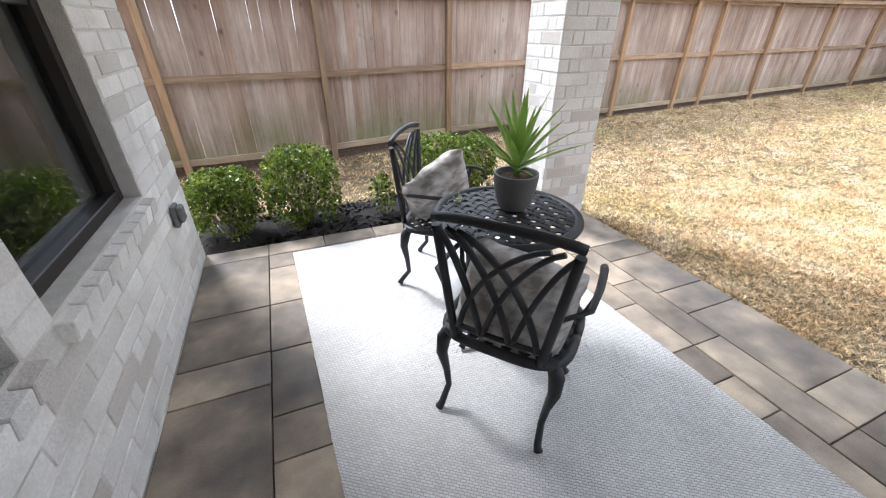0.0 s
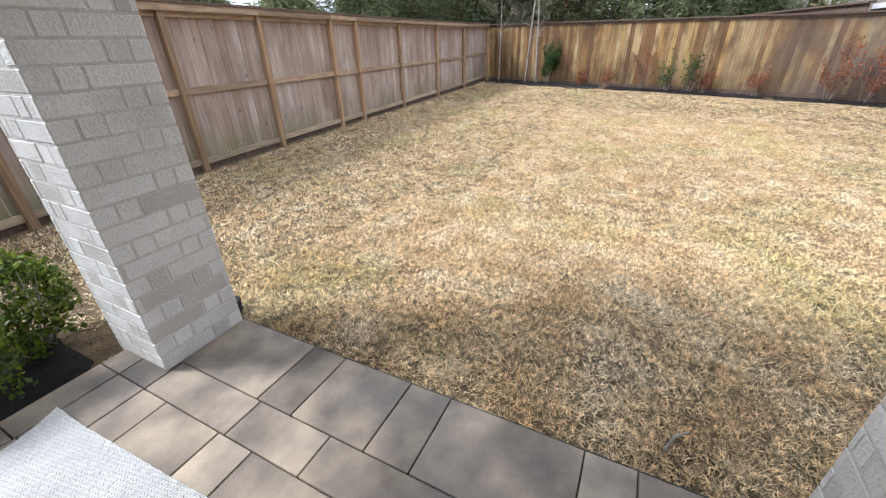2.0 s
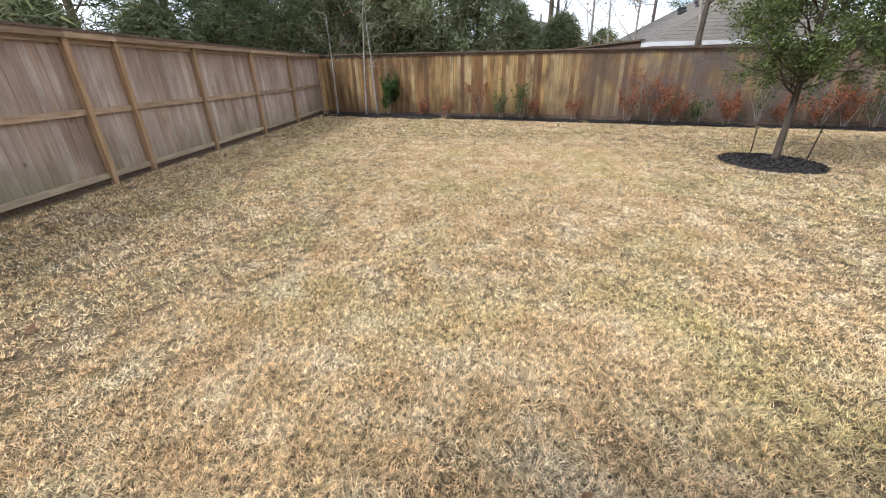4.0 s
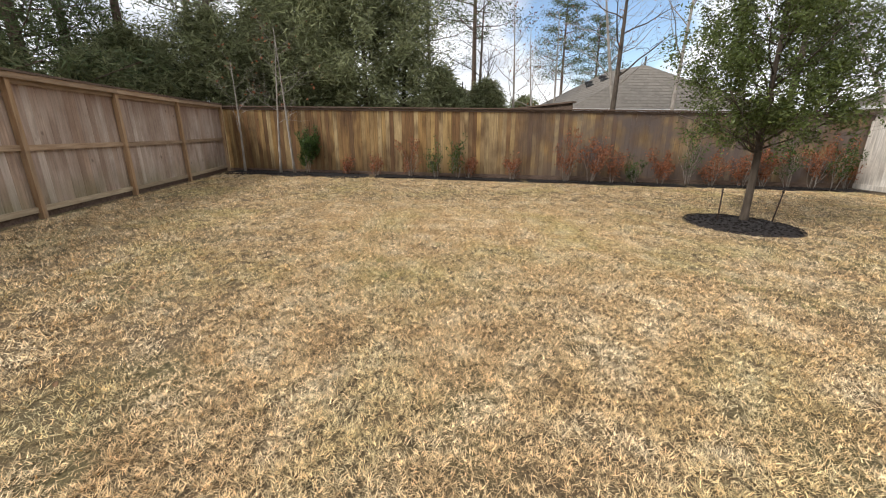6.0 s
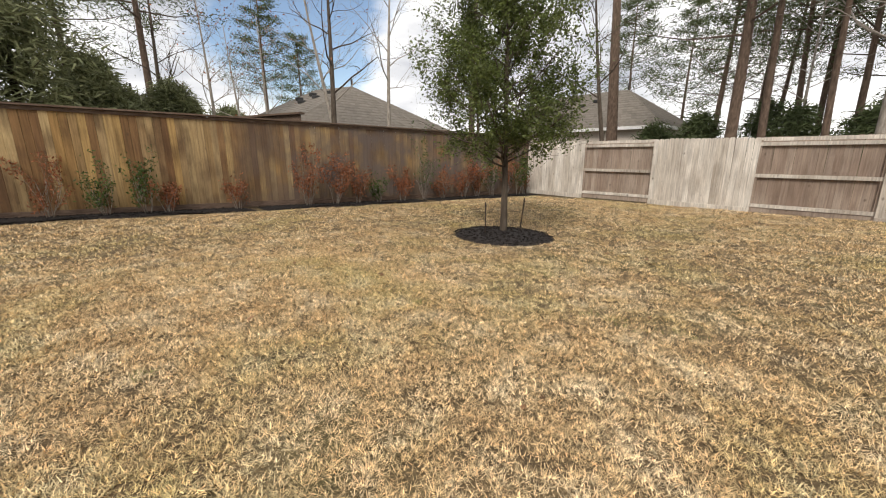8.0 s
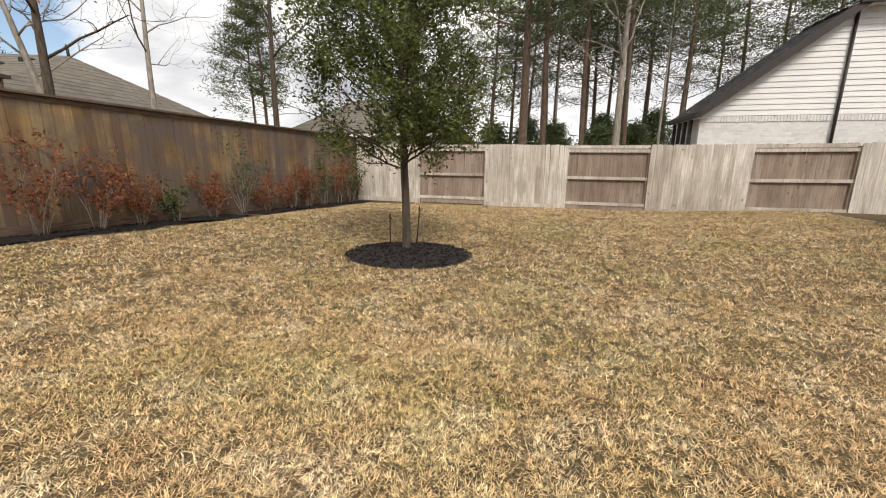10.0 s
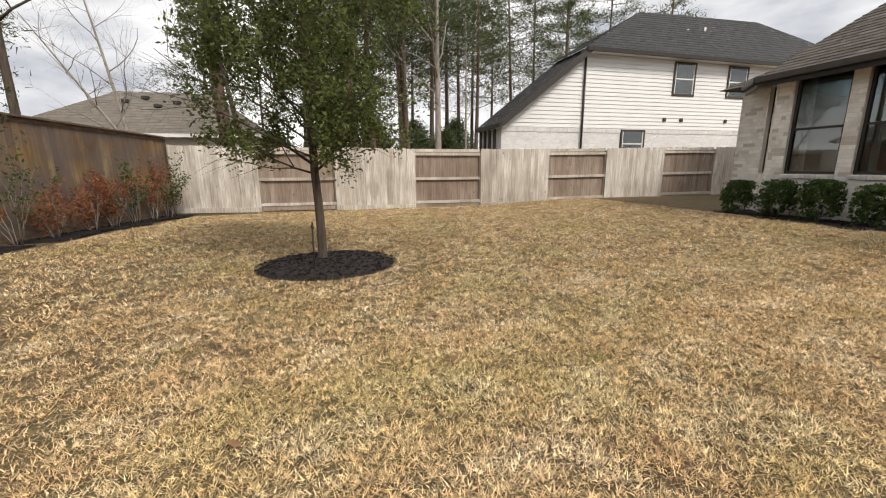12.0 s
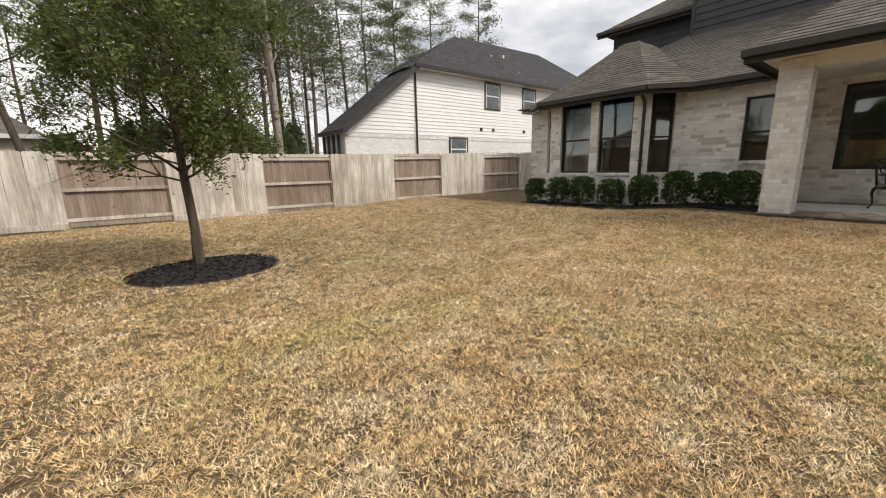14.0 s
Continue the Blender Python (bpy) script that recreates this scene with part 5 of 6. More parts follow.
# potted plant
pot = thing("potted_plant", "spiky green strap-leaved plant in a grey concrete pot", "plant", at=pose(1.945, 1.60, Z0 + 0.712) @ Matrix.Diagonal((1.15, 1.15, 1.12, 1)))
part("pot", lathe([(0.04, 0.0), (0.054, 0.002), (0.062, 0.012), (0.076, 0.05), (0.086, 0.10), (0.0905, 0.150), (0.0885, 0.154), (0.082, 0.154), (0.080, 0.146), (0.076, 0.12)], 40), M["pot"], pot)
part("rim", lathe([(0.0815, 0.1542), (0.0900, 0.1542), (0.0897, 0.1565), (0.0820, 0.1565), (0.0815, 0.1542)], 40, False), M["rim"], pot, "paler worn rim")
bm = lathe([(0.012, 0.143), (0.03, 0.141), (0.055, 0.138), (0.0795, 0.134)], 28, False)
for v in bm.verts:
    v.co.z += 0.006 * noise.noise(v.co * 60)
part("soil", bm, M["soil"], pot)
part("stem", tube([(0, 0, 0.125), (0.004, 0, 0.19)], [0.014, 0.012], 8), M["yucca"], pot)
rl = random.Random(4)
for k in range(30):
    bm = bmesh.new()
    az, el = k * 2.39996, radians(88 - 62 * ((k + 0.5) / 30) ** 0.95 + rl.uniform(-6, 6))
    ln, w = rl.uniform(0.23, 0.33) * (1.0 if k > 4 else 0.9), rl.uniform(0.024, 0.034)
    d, prev, p, z = Vector((math.cos(az), math.sin(az), 0)), None, Vector((0, 0, 0.155 + 0.05 * (1 - k / 30))), el
    o = Vector((-d.y, d.x, 0))
    for i in range(9):
        t = i / 8
        ww = w / 2 * min(1.0, 0.45 + 2.2 * t) * (1 - t ** 2.6) + 0.0006
        up = Vector((0, 0, 1)) * math.cos(z) - d * math.sin(z)
        row = [bm.verts.new(p - o * ww + up * ww * 0.35), bm.verts.new(p), bm.verts.new(p + o * ww + up * ww * 0.35)]
        if prev:
            for a in (0, 1):
                bm.faces.new((prev[a], prev[a + 1], row[a + 1], row[a])).smooth = True
        prev = row
        p = p + (d * math.cos(z) + Vector((0, 0, 1)) * math.sin(z)) * ln / 8
        z -= rl.uniform(0.0, 0.055) * (0.3 + k / 30)
    part("leaf", bm, M["yucca"], pot)

deco = thing("table_ornament", "small pale green glass ornament with two wings on the table", "ornament", at=pose(1.725, 1.765, Z0 + 0.712, 0, 0, 40))
part("base", lathe([(0.016, 0.0), (0.018, 0.004), (0.010, 0.010), (0.006, 0.018)], 14), M["glassware"], deco)
for s in (-1, 1):
    bm = bmesh.new()
    vs = [bm.verts.new(v) for v in ((0, 0, 0.012), (s * 0.030, 0.012, 0.040), (s * 0.036, -0.004, 0.022), (s * 0.020, -0.016, 0.010))]
    f = bm.faces.new(vs)
    bmesh.ops.solidify(bm, geom=[f], thickness=0.003)
    part("wing", bm, M["glassware"], deco)

box_ob = thing("outlet_box", "grey weatherproof outlet cover on the brick wall", "outlet", at=pose(0.281, 2.68, 0.675))
part("cover", box(0, 0.028, -0.05, 0.05, -0.065, 0.065, 0.006), M["outlet"], box_ob)
part("lid", box(0.028, 0.058, -0.042, 0.042, -0.04, 0.055, 0.008), M["outlet"], box_ob)
spigot = thing("drain_pipe", "short black corrugated drain pipe beside the column", "pipe", at=pose(3.50, 2.93, 0.0))
bm = bmesh.new()
add_tube(bm, [(0, 0, -0.1 + 0.022 * k) for k in range(13)], [0.05 + 0.004 * (k % 2) for k in range(13)], 14)
part("pipe", bm, M["pipe"], spigot)
part("cap", lathe([(0.056, 0.165), (0.058, 0.18), (0.05, 0.186), (0.001, 0.188)], 16), M["pipe"], spigot)


# ---- planting ----
def shrub(x, y, z, rx, ry, h, leaves, size, material, label, group, seed, boxy=2.0, bare=0.25, stems=14):
    """Stems from the ground with a loose crown of small leaves, thinner at the foot."""
    g = np.random.default_rng(seed)
    ob = thing("shrub", label, "shrub", group, at=pose(x, y, z))
    bm = bmesh.new()
    tips = []
    for k in range(stems):
        a, r = g.uniform(0, 2 * np.pi), g.uniform(0.15, 0.85)
        e = Vector((r * rx * math.cos(a), r * ry * math.sin(a), h * g.uniform(0.55, 0.95)))
        s = Vector((0.15 * e.x, 0.15 * e.y, -0.03))
        mid = s.lerp(e, 0.5) + Vector((g.normal(0, 0.02), g.normal(0, 0.02), 0))
        add_tube(bm, [s, mid, e], [0.006, 0.0045, 0.002], 4)
        tips.append((s, mid, e))
    part("stemwork", bm, M["bark_pale"], ob)
    n = leaves
    u = g.normal(size=(n * 3, 3))
    u /= (np.abs(u) ** boxy).sum(1, keepdims=True) ** (1 / boxy)
    rad = g.uniform(0.25, 1, n * 3) ** 0.45
    c = u * rad[:, None] * np.array([rx, ry, h * 0.52]) + np.array([0, 0, h * 0.5])
    lump = np.array([noise.noise((p[0] * 7 + seed, p[1] * 7, p[2] * 7)) for p in c])
    keep = (lump > -0.22 + 0.35 * np.clip(1 - c[:, 2] / (h * 0.5), 0, 1)) & (c[:, 2] > 0.02) & (g.uniform(0, 1, n * 3) > bare * np.clip(1 - c[:, 2] / h, 0, 1) * 1.6)
    part("foliage", leaf_mesh("foliage", c[keep][:n], size, material, g), material, ob)
    return ob


SHRUB = "small-leaved evergreen shrub, bright green on top, in dark mulch"
for k, (x, y, rx, ry, h) in enumerate(((0.44, 3.50, 0.27, 0.24, 0.62), (1.04, 3.50, 0.31, 0.27, 0.74), (2.30, 3.45, 0.34, 0.30, 0.74))):
    shrub(x, y, 0.05, rx, ry, h, 4300, 0.021, M["box_leaf"], SHRUB, "shrubs at the patio", 20 + k, 4.0, 0.6 if k == 0 else 0.42, 34)
shrub(1.72, 3.46, 0.05, 0.13, 0.12, 0.46, 420, 0.020, M["box_leaf"], "thin straggling young shrub in dark mulch", "shrubs at the patio", 33, 2.0, 0.6, 8)
shrub(2.75, 3.70, 0.05, 0.26, 0.24, 0.66, 3000, 0.022, M["box_leaf"], SHRUB, "shrubs at the patio", 34, 2.6, 0.3, 14)
HEDGE = "clipped dark green shrub in the bed below the bay windows"
for k, y in enumerate((-6.55, -5.66, -4.84, -3.98, -3.10, -2.36, -1.66, -1.08)):
    x = 2.38 - (0.22 if y > -2.5 else 0.0) + 0.03 * (k % 3)
    shrub(x, y, ground_z(x, y) + 0.02, 0.31 + 0.02 * (k % 2), 0.32, 0.78 + 0.03 * ((k * 7) % 3), 3000, 0.034, M["hedge_leaf"], HEDGE, "shrubs below the bay", 50 + k, 4.0, 0.25, 8)


def mulch_bed(name, outline, label, z, seed, chips=900):
    """A low mound of dark bark chips over a ragged outline."""
    g = np.random.default_rng(seed)
    ob = thing(name, label, "mulch", kind="structure")
    bm = bmesh.new()
    c = Vector((sum(p[0] for p in outline) / len(outline), sum(p[1] for p in outline) / len(outline), 0))
    pts = [Vector((*p, 0)) for p in outline]
    rows = []
    for t in (1.03, 0.9, 0.7, 0.45, 0.2):
        row = []
        for k, p in enumerate(pts):
            q = c + (p - c) * t * (1 + 0.03 * noise.noise((k * 1.7, seed, t)))
            h = ground_z(q.x, q.y) + z * (1 - t * t) + (0.012 * noise.noise((q.x * 6, q.y * 6, 1)) + 0.022 if t < 1 else -0.03)
            row.append(bm.verts.new((q.x, q.y, h)))
        rows.append(row)
    n = len(pts)
    for a, b in zip(rows, rows[1:]):
        for j in range(n):
            bm.faces.new((a[j], a[(j + 1) % n], b[(j + 1) % n], b[j])).smooth = True
    bm.faces.new(rows[-1])
    bmesh.ops.recalc_face_normals(bm, faces=bm.faces[:])
    part("mound", bm, M["mulch"], ob)
    x = []
    while len(x) < chips:
        i, t, s = g.integers(0, n), g.uniform(0, 1) ** 0.5, g.uniform(0, 1)
        q = c + (pts[i].lerp(pts[(i + 1) % n], s) - c) * t
        x.append((q.x, q.y, ground_z(q.x, q.y) + z * (1 - t * t) + 0.03))
    part("bark_litter", leaf_mesh("bark_chips", np.array(x), 0.022, M["mulch"], g, 0.7, 2.6), M["mulch"], ob)
    return ob


mulch_bed("mulch_ring", [(12.08 + 0.95 * math.cos(a), -4.90 + 0.86 * math.sin(a)) for a in np.linspace(0, 2 * np.pi, 40, endpoint=False)], "round bed of black mulch about the young tree", 0.07, 3, 1500)


def strip_outline(line, wide, n=26):
    """A long outline either side of a line given as a function of t."""
    ts = np.linspace(0, 1, n)
    far = [line(t, 0) for t in ts]
    near = [line(t, wide * (1 + 0.15 * math.sin(17 * t) + 0.1 * math.sin(41 * t))) for t in ts[::-1]]
    return far + near


for k in range(4):
    ya, yb = 7.4 - 5.05 * k, 7.4 - 5.05 * (k + 1)
    wide = (1.25, 0.75, 0.75, 0.72)[k]
    mulch_bed("mulch_bed", strip_outline(lambda t, w: (fence_b_x(ya + (yb - ya) * t) - 0.03 - w, ya + (yb - ya) * t), wide), "narrow bed of dark mulch along the golden fence", 0.02, 8 + k, 700)
mulch_bed("mulch_bed", strip_outline(lambda t, w: (1.3 + (0.45 if 0.2 < t < 0.8 else 0.0) + w * 1.0, -0.6 - 6.7 * t), 1.25), "dark mulch bed below the bay windows", 0.02, 15, 700)
mulch_bed("mulch_bed", strip_outline(lambda t, w: (-0.2 + 3.1 * t, 3.93 - w), 0.84), "dark mulch bed at the end of the patio", 0.01, 16, 900)


def limbs(bm, p, d, ln, r, level, g, tips, spread=0.55, kids=(3, 5), gnarl=0.12, up=0.15):
    """Branches that fork, taper and bend; gathers the twig ends."""
    pts, q, dd = [p], p.copy(), d.copy()
    n = 5
    for _ in range(n):
        dd = (dd + Vector(g.normal(0, gnarl, 3)) + Vector((0, 0, up * 0.2))).normalized()
        q = q + dd * ln / n
        pts.append(q.copy())
    add_tube(bm, pts, [r * (1 - 0.62 * i / n) for i in range(n + 1)], 6 if r > 0.03 else (4 if r > 0.012 else 3))
    if level == 0:
        tips += pts[2:]
        return
    for _ in range(int(g.integers(*kids))):
        i = int(g.integers(1, n + 1))
        side = Vector(g.normal(0, 1, 3))
        side = (side - dd * side.dot(dd)).normalized()
        nd = (dd * (1 - spread) + side * spread + Vector((0, 0, up))).normalized()
        limbs(bm, pts[i], nd, ln * g.uniform(0.5, 0.75), r * (1 - 0.55 * i / n) * 0.6, level - 1, g, tips, spread, kids, gnarl, up)


def young_oak(x, y, z):
    g = np.random.default_rng(77)
    ob = thing("oak_tree", "young live oak with dense dark green crown, staked in mulch", "tree", at=pose(x, y, z))
    bm = bmesh.new()
    trunk = [(0.0, 0.0, -0.05), (0.0, 0.0, 0.02), (-0.01, 0.01, 0.35), (0.0, 0.0, 0.8), (0.02, -0.01, 1.2), (0.03, 0.0, 2.0), (0.03, 0.02, 3.4), (0.05, 0.0, 5.4)]
    add_tube(bm, trunk, [0.085, 0.07, 0.062, 0.058, 0.056, 0.044, 0.028, 0.008], 12)
    part("trunk", bm, M["bark"], ob)
    bm, tips = bmesh.new(), []
    for k in range(46):
        t = k / 45
        h = 1.2 + 3.9 * t ** 1.3
        ln = (1.42 * math.sin(math.pi * min(1, 0.34 + 0.58 * t)) ** 0.8) * g.uniform(0.75, 1.1)
        a = k * 2.4 + g.uniform(-0.3, 0.3)
        limbs(bm, Vector((0.03, 0, h)), Vector((math.cos(a), math.sin(a), 0.32 + 0.9 * t)).normalized(), ln, 0.020 * (1 - 0.5 * t), 2, g, tips, 0.5, (3, 5), 0.10, 0.08)
    part("branchwork", bm, M["bark"], ob)
    c = np.array([tuple(p) for p in tips])
    lim = np.interp(c[:, 2], [1.1, 1.45, 2.0, 2.9, 3.8, 4.6, 5.6], [0.45, 1.06, 1.32, 1.42, 1.18, 0.86, 0.22])
    r = np.hypot(c[:, 0] - 0.05, c[:, 1])
    c = c[(r < lim * g.uniform(0.62, 1.30, len(c))) & (c[:, 2] > 1.2)]
    c = np.repeat(c, 42, 0) + g.normal(0, 1, (len(c) * 42, 3)) * np.array([0.065, 0.065, 0.09])
    part("crown", leaf_mesh("crown", c, 0.027, M["oak_leaf"], g, 0.2, 2.3), M["oak_leaf"], ob)
    return ob


young_oak(12.16, -5.03, -0.15)
for x, y, lx, ly in ((12.26, -4.60, -0.02, 0.03), (12.18, -5.62, -0.05, -0.06)):
    st = thing("tree_stake", "thin rusty steel stake beside the young tree", "stake", "stakes of the young tree", at=pose(x, y, -0.18))
    part("rod", tube([(0, 0, -0.1), (lx, ly, 0.62)], 0.012, 6), M["stake"], st)
    part("clip", tube([(lx * 0.9 - 0.02, ly * 0.9, 0.55), (lx * 0.9 + 0.02, ly * 0.9, 0.57)], 0.014, 6), M["stake"], st)


def rust_shrub(x, y, h, seed, green=False, dense=1.0):
    g = np.random.default_rng(seed)
    z = ground_z(x, y)
    kind = "sparse evergreen shrub" if green else "sparse shrub with rust-red winter leaves"
    ob = thing("shrub", kind + " against the golden fence", "shrub", "shrubs along the fence", at=pose(x, y, z))
    bm, tips = bmesh.new(), []
    for k in range(7):
        a = g.uniform(0, 2 * np.pi)
        limbs(bm, Vector((0.05 * math.cos(a), 0.05 * math.sin(a), -0.03)), Vector((0.25 * math.cos(a), 0.25 * math.sin(a), 1)).normalized(), h * g.uniform(0.6, 0.95), 0.007, 1, g, tips, 0.35, (3, 5), 0.10, 0.2)
    part("stemwork", bm, M["bark_pale"], ob)
    c = np.array([tuple(p) for p in tips])
    k = int((11 if green else 8) * dense) + 1
    c = np.repeat(c, k, 0) + g.normal(0, 0.05, (len(c) * k, 3))
    m = M["hedge_leaf"] if green else M["dry_leaf"]
    part("foliage", leaf_mesh("foliage", c[c[:, 2] > 0.05], 0.030, m, g, 0.0, 2.4), m, ob)


SHRUB_LINE = [(4.6, 1.15, True, 4.0), (3.3, 0.5, False, 0.5), (2.2, 0.55, False, 0.4), (1.05, 0.95, False, 0.7), (0.2, 0.9, True, 0.5), (-0.5, 1.1, True, 0.7), (-0.9, 0.6, False, 0.6), (-2.3, 0.7, False, 0.4),
              (-4.0, 1.25, False, 1.0), (-4.75, 1.15, False, 1.3), (-5.4, 0.8, False, 0.8), (-6.1, 0.7, True, 0.4), (-6.9, 0.85, False, 1.1), (-7.7, 1.7, True, 0.6), (-8.4, 0.8, False, 0.7), (-9.3, 0.95, False, 1.2), (-9.9, 1.1, False, 1.3), (-10.6, 1.3, True, 0.6), (-11.3, 1.25, False, 1.2), (-11.9, 1.3, True, 0.8), (-12.3, 1.2, False, 0.8)]
for k, (y, h, green, dense) in enumerate(SHRUB_LINE):
    rust_shrub(fence_b_x(y) - 0.35, y, h, 100 + k, green, dense)


def bare_tree(x, y, z, h, r, seed, label, lean=(0, 0), bark="bark_pale", leaves=0, fork=0.45, limbs_n=9, level=2, name="bare_tree"):
    g = np.random.default_rng(seed)
    ob = thing(name, label, "tree", at=pose(x, y, z))
    bm, tips = bmesh.new(), []
    pts = []
    for i in range(9):
        t = i / 8
        pts.append(Vector((lean[0] * t * h + 0.012 * h * math.sin(3 * t + seed), lean[1] * t * h + 0.012 * h * math.cos(2.3 * t + seed), h * t - 0.1)))
    add_tube(bm, pts, [r * (1.25 if i == 0 else 1 - 0.85 * i / 8) for i in range(9)], 8)
    part("trunk", bm, M[bark], ob)
    bm = bmesh.new()
    for k in range(limbs_n):
        t = fork + (1 - fork) * (k + 0.5) / limbs_n
        i = min(int(t * 8), 7)
        p = pts[i].lerp(pts[i + 1], t * 8 - i)
        a = k * 2.4 + seed
        limbs(bm, p, Vector((math.cos(a), math.sin(a), 0.7)).normalized(), h * 0.30 * (1.15 - 0.6 * t), r * 0.34 * (1.2 - t), level, g, tips, 0.5, (3, 5), 0.16, 0.15)
    part("branchwork", bm, M[bark], ob)
    if leaves:
        c = np.array([tuple(p) for p in tips])
        c = c[g.integers(0, len(c), leaves)] + g.normal(0, 0.08, (leaves, 3))
        part("withered_foliage", leaf_mesh("dead_leaves", c, 0.055, M["dry_leaf"], g), M["dry_leaf"], ob, "a few brown leaves still hanging")
    return ob


for k, (x, y, lean, h) in enumerate(((19.65, 5.45, (0.02, -0.05), 4.4), (19.6, 4.95, (-0.02, 0.06), 4.6), (19.9, 6.75, (-0.03, 0.0), 3.6))):
    bare_tree(x, y, ground_z(x, y), h, 0.045, 200 + k, "slender pale-barked sapling with bare twigs by the fence corner", lean, limbs_n=7, fork=0.35, leaves=30, name="sapling")


# ---- beyond the fences ----
def pine(x, y, h, r, seed, crown=0.55, clumps=34, per=230):
    """A tall straight trunk with plates of needles high up."""
    g = np.random.default_rng(seed)
    ob = thing("pine_tree", "tall pine with a bare trunk and tufts of needles high up", "tree", "pines beyond the fences", at=pose(x, y, -0.3))
    lean = g.normal(0, 0.015, 2)
    bm = bmesh.new()
    pts = [Vector((lean[0] * h * t + 0.1 * math.sin(4 * t + seed), lean[1] * h * t, h * t)) for t in np.linspace(0, 1, 8)]
    add_tube(bm, pts, [r * (1.15 if i == 0 else 1 - 0.8 * i / 7) for i in range(8)], 9)
    part("trunk", bm, M["bark_pine"], ob)
    bm, cs = bmesh.new(), []
    for k in range(clumps):
        t = crown + (1 - crown) * (k + 0.5) / clumps
        a, ln = k * 2.4 + g.uniform(-0.4, 0.4), h * 0.15 * (1.25 - t) * 1.9 * g.uniform(0.6, 1.1)
        p = Vector((lean[0] * h * t, lean[1] * h * t, h * t))
        q = p + Vector((math.cos(a) * ln, math.sin(a) * ln, 0.25 * ln))
        add_tube(bm, [p, p.lerp(q, 0.5) + Vector((0, 0, -0.05 * ln)), q], [r * 0.22, r * 0.14, 0.015], 4)
        for f in (0.55, 0.8, 1.0):
            c = p.lerp(q, f)
            cs.append(np.array(c) + g.normal(0, 1, (per // 3, 3)) * np.array([0.26, 0.26, 0.13]) * (0.5 + 0.5 * ln))
    part("branchwork", bm, M["bark_pine"], ob)
    part("crown", needle_mesh("crown", np.concatenate(cs), 0.052, M["pine_leaf"], g, -0.1, 5.5), M["pine_leaf"], ob)
    return ob


def evergreen(x, y, h, w, seed, leaves=21000, low=0.0, material="cedar_leaf", label="dense dark evergreen tree beyond the fence", size=0.056):
    """A dense tree of many sprays, uneven in outline, with gaps."""
    g = np.random.default_rng(seed)
    ob = thing("evergreen_tree", label, "tree", "evergreens beyond the fences", at=pose(x, y, -0.3))
    part("trunk", tube([(0, 0, 0), (0.1, 0, h * 0.5), (0, 0.1, h * 0.92)], [0.14, 0.09, 0.02], 7), M["bark"], ob)
    n = 90
    bm, cs = bmesh.new(), []
    for k in range(n):
        t = low + (0.98 - low) * (k + 0.5) / n
        a = k * 2.4 + g.uniform(-0.5, 0.5)
        r = w * (math.sin(math.pi * min(1.0, 0.22 + 0.78 * t)) ** 0.75) * g.uniform(0.45, 1.15) + 0.05
        p, q = Vector((0.08, 0.05, h * t * 0.95)), Vector((math.cos(a) * r, math.sin(a) * r, h * t + 0.15 * r))
        add_tube(bm, [p, q], [0.025, 0.006], 3)
        for f in (0.45, 0.72, 0.95):
            c = np.array(p.lerp(q, f))
            cs.append(c + g.normal(0, 1, (leaves // (n * 3), 3)) * np.array([0.26, 0.26, 0.30]) * (0.4 + 0.25 * w))
    part("branchwork", bm, M["bark"], ob)
    part("crown", needle_mesh("crown", np.concatenate(cs), size, M[material], g), M[material], ob)
    return ob


PINES = [(-5.6, -31.8, 18, 0.17), (-5.9, -27.0, 16, 0.17), (-11.8, -30.1, 19, 0.17), (-13.7, -25.8, 17, 0.17), (-12.0, -37.3, 21, 0.17), (-3.1, -30.9, 18, 0.17), (11.0, -18.2, 17, 0.23), (10.0, -18.6, 16, 0.16), (8.1, -19.0, 15, 0.13), (13.6, -30, 15, 0.2), (4.9, -27, 17, 0.2), (3.0, -30, 18, 0.2), (6.2, -31, 16, 0.18), (1.0, -33, 18, 0.2), (8.8, -33, 17, 0.2), (-1.5, -36, 18, 0.2), (11.2, -36, 16, 0.18), (2.2, -25.5, 16, 0.16),
         (7.4, -26, 17, 0.17), (9.6, -28, 17, 0.18), (5.6, -22.5, 16, 0.15), (12.6, -40, 17, 0.2), (4.0, -38, 18, 0.2), (-5, -40, 17, 0.2), (28.6, -24, 13, 0.14), (30.0, -24.6, 12, 0.12), (20.5, -34, 14, 0.15), (17.5, -38, 14, 0.15),
         (30.0, 11.6, 17, 0.26), (30.6, 8.0, 18, 0.30), (33, 14, 18, 0.24), (27.0, 14.2, 17, 0.26), (36, 5, 18, 0.24), (38, -1, 17, 0.2), (31.5, -3.2, 16, 0.2), (24, 17, 17, 0.22), (40, 10, 18, 0.25), (45, -14, 15, 0.2), (50, -20, 14, 0.2), (20, 19, 17, 0.22)]
for k, (x, y, h, r) in enumerate(PINES):
    pine(x, y, h, r, 300 + k, 0.46 if k % 3 else 0.34, 30, 240)
for k, (x, y, h) in enumerate(((21.4, 14.3, 15), (23.6, 15.8, 14), (18.6, 15.6, 13), (26.8, 16.5, 16))):
    pine(x, y, h, 0.19, 360 + k, 0.16, 40, 270)
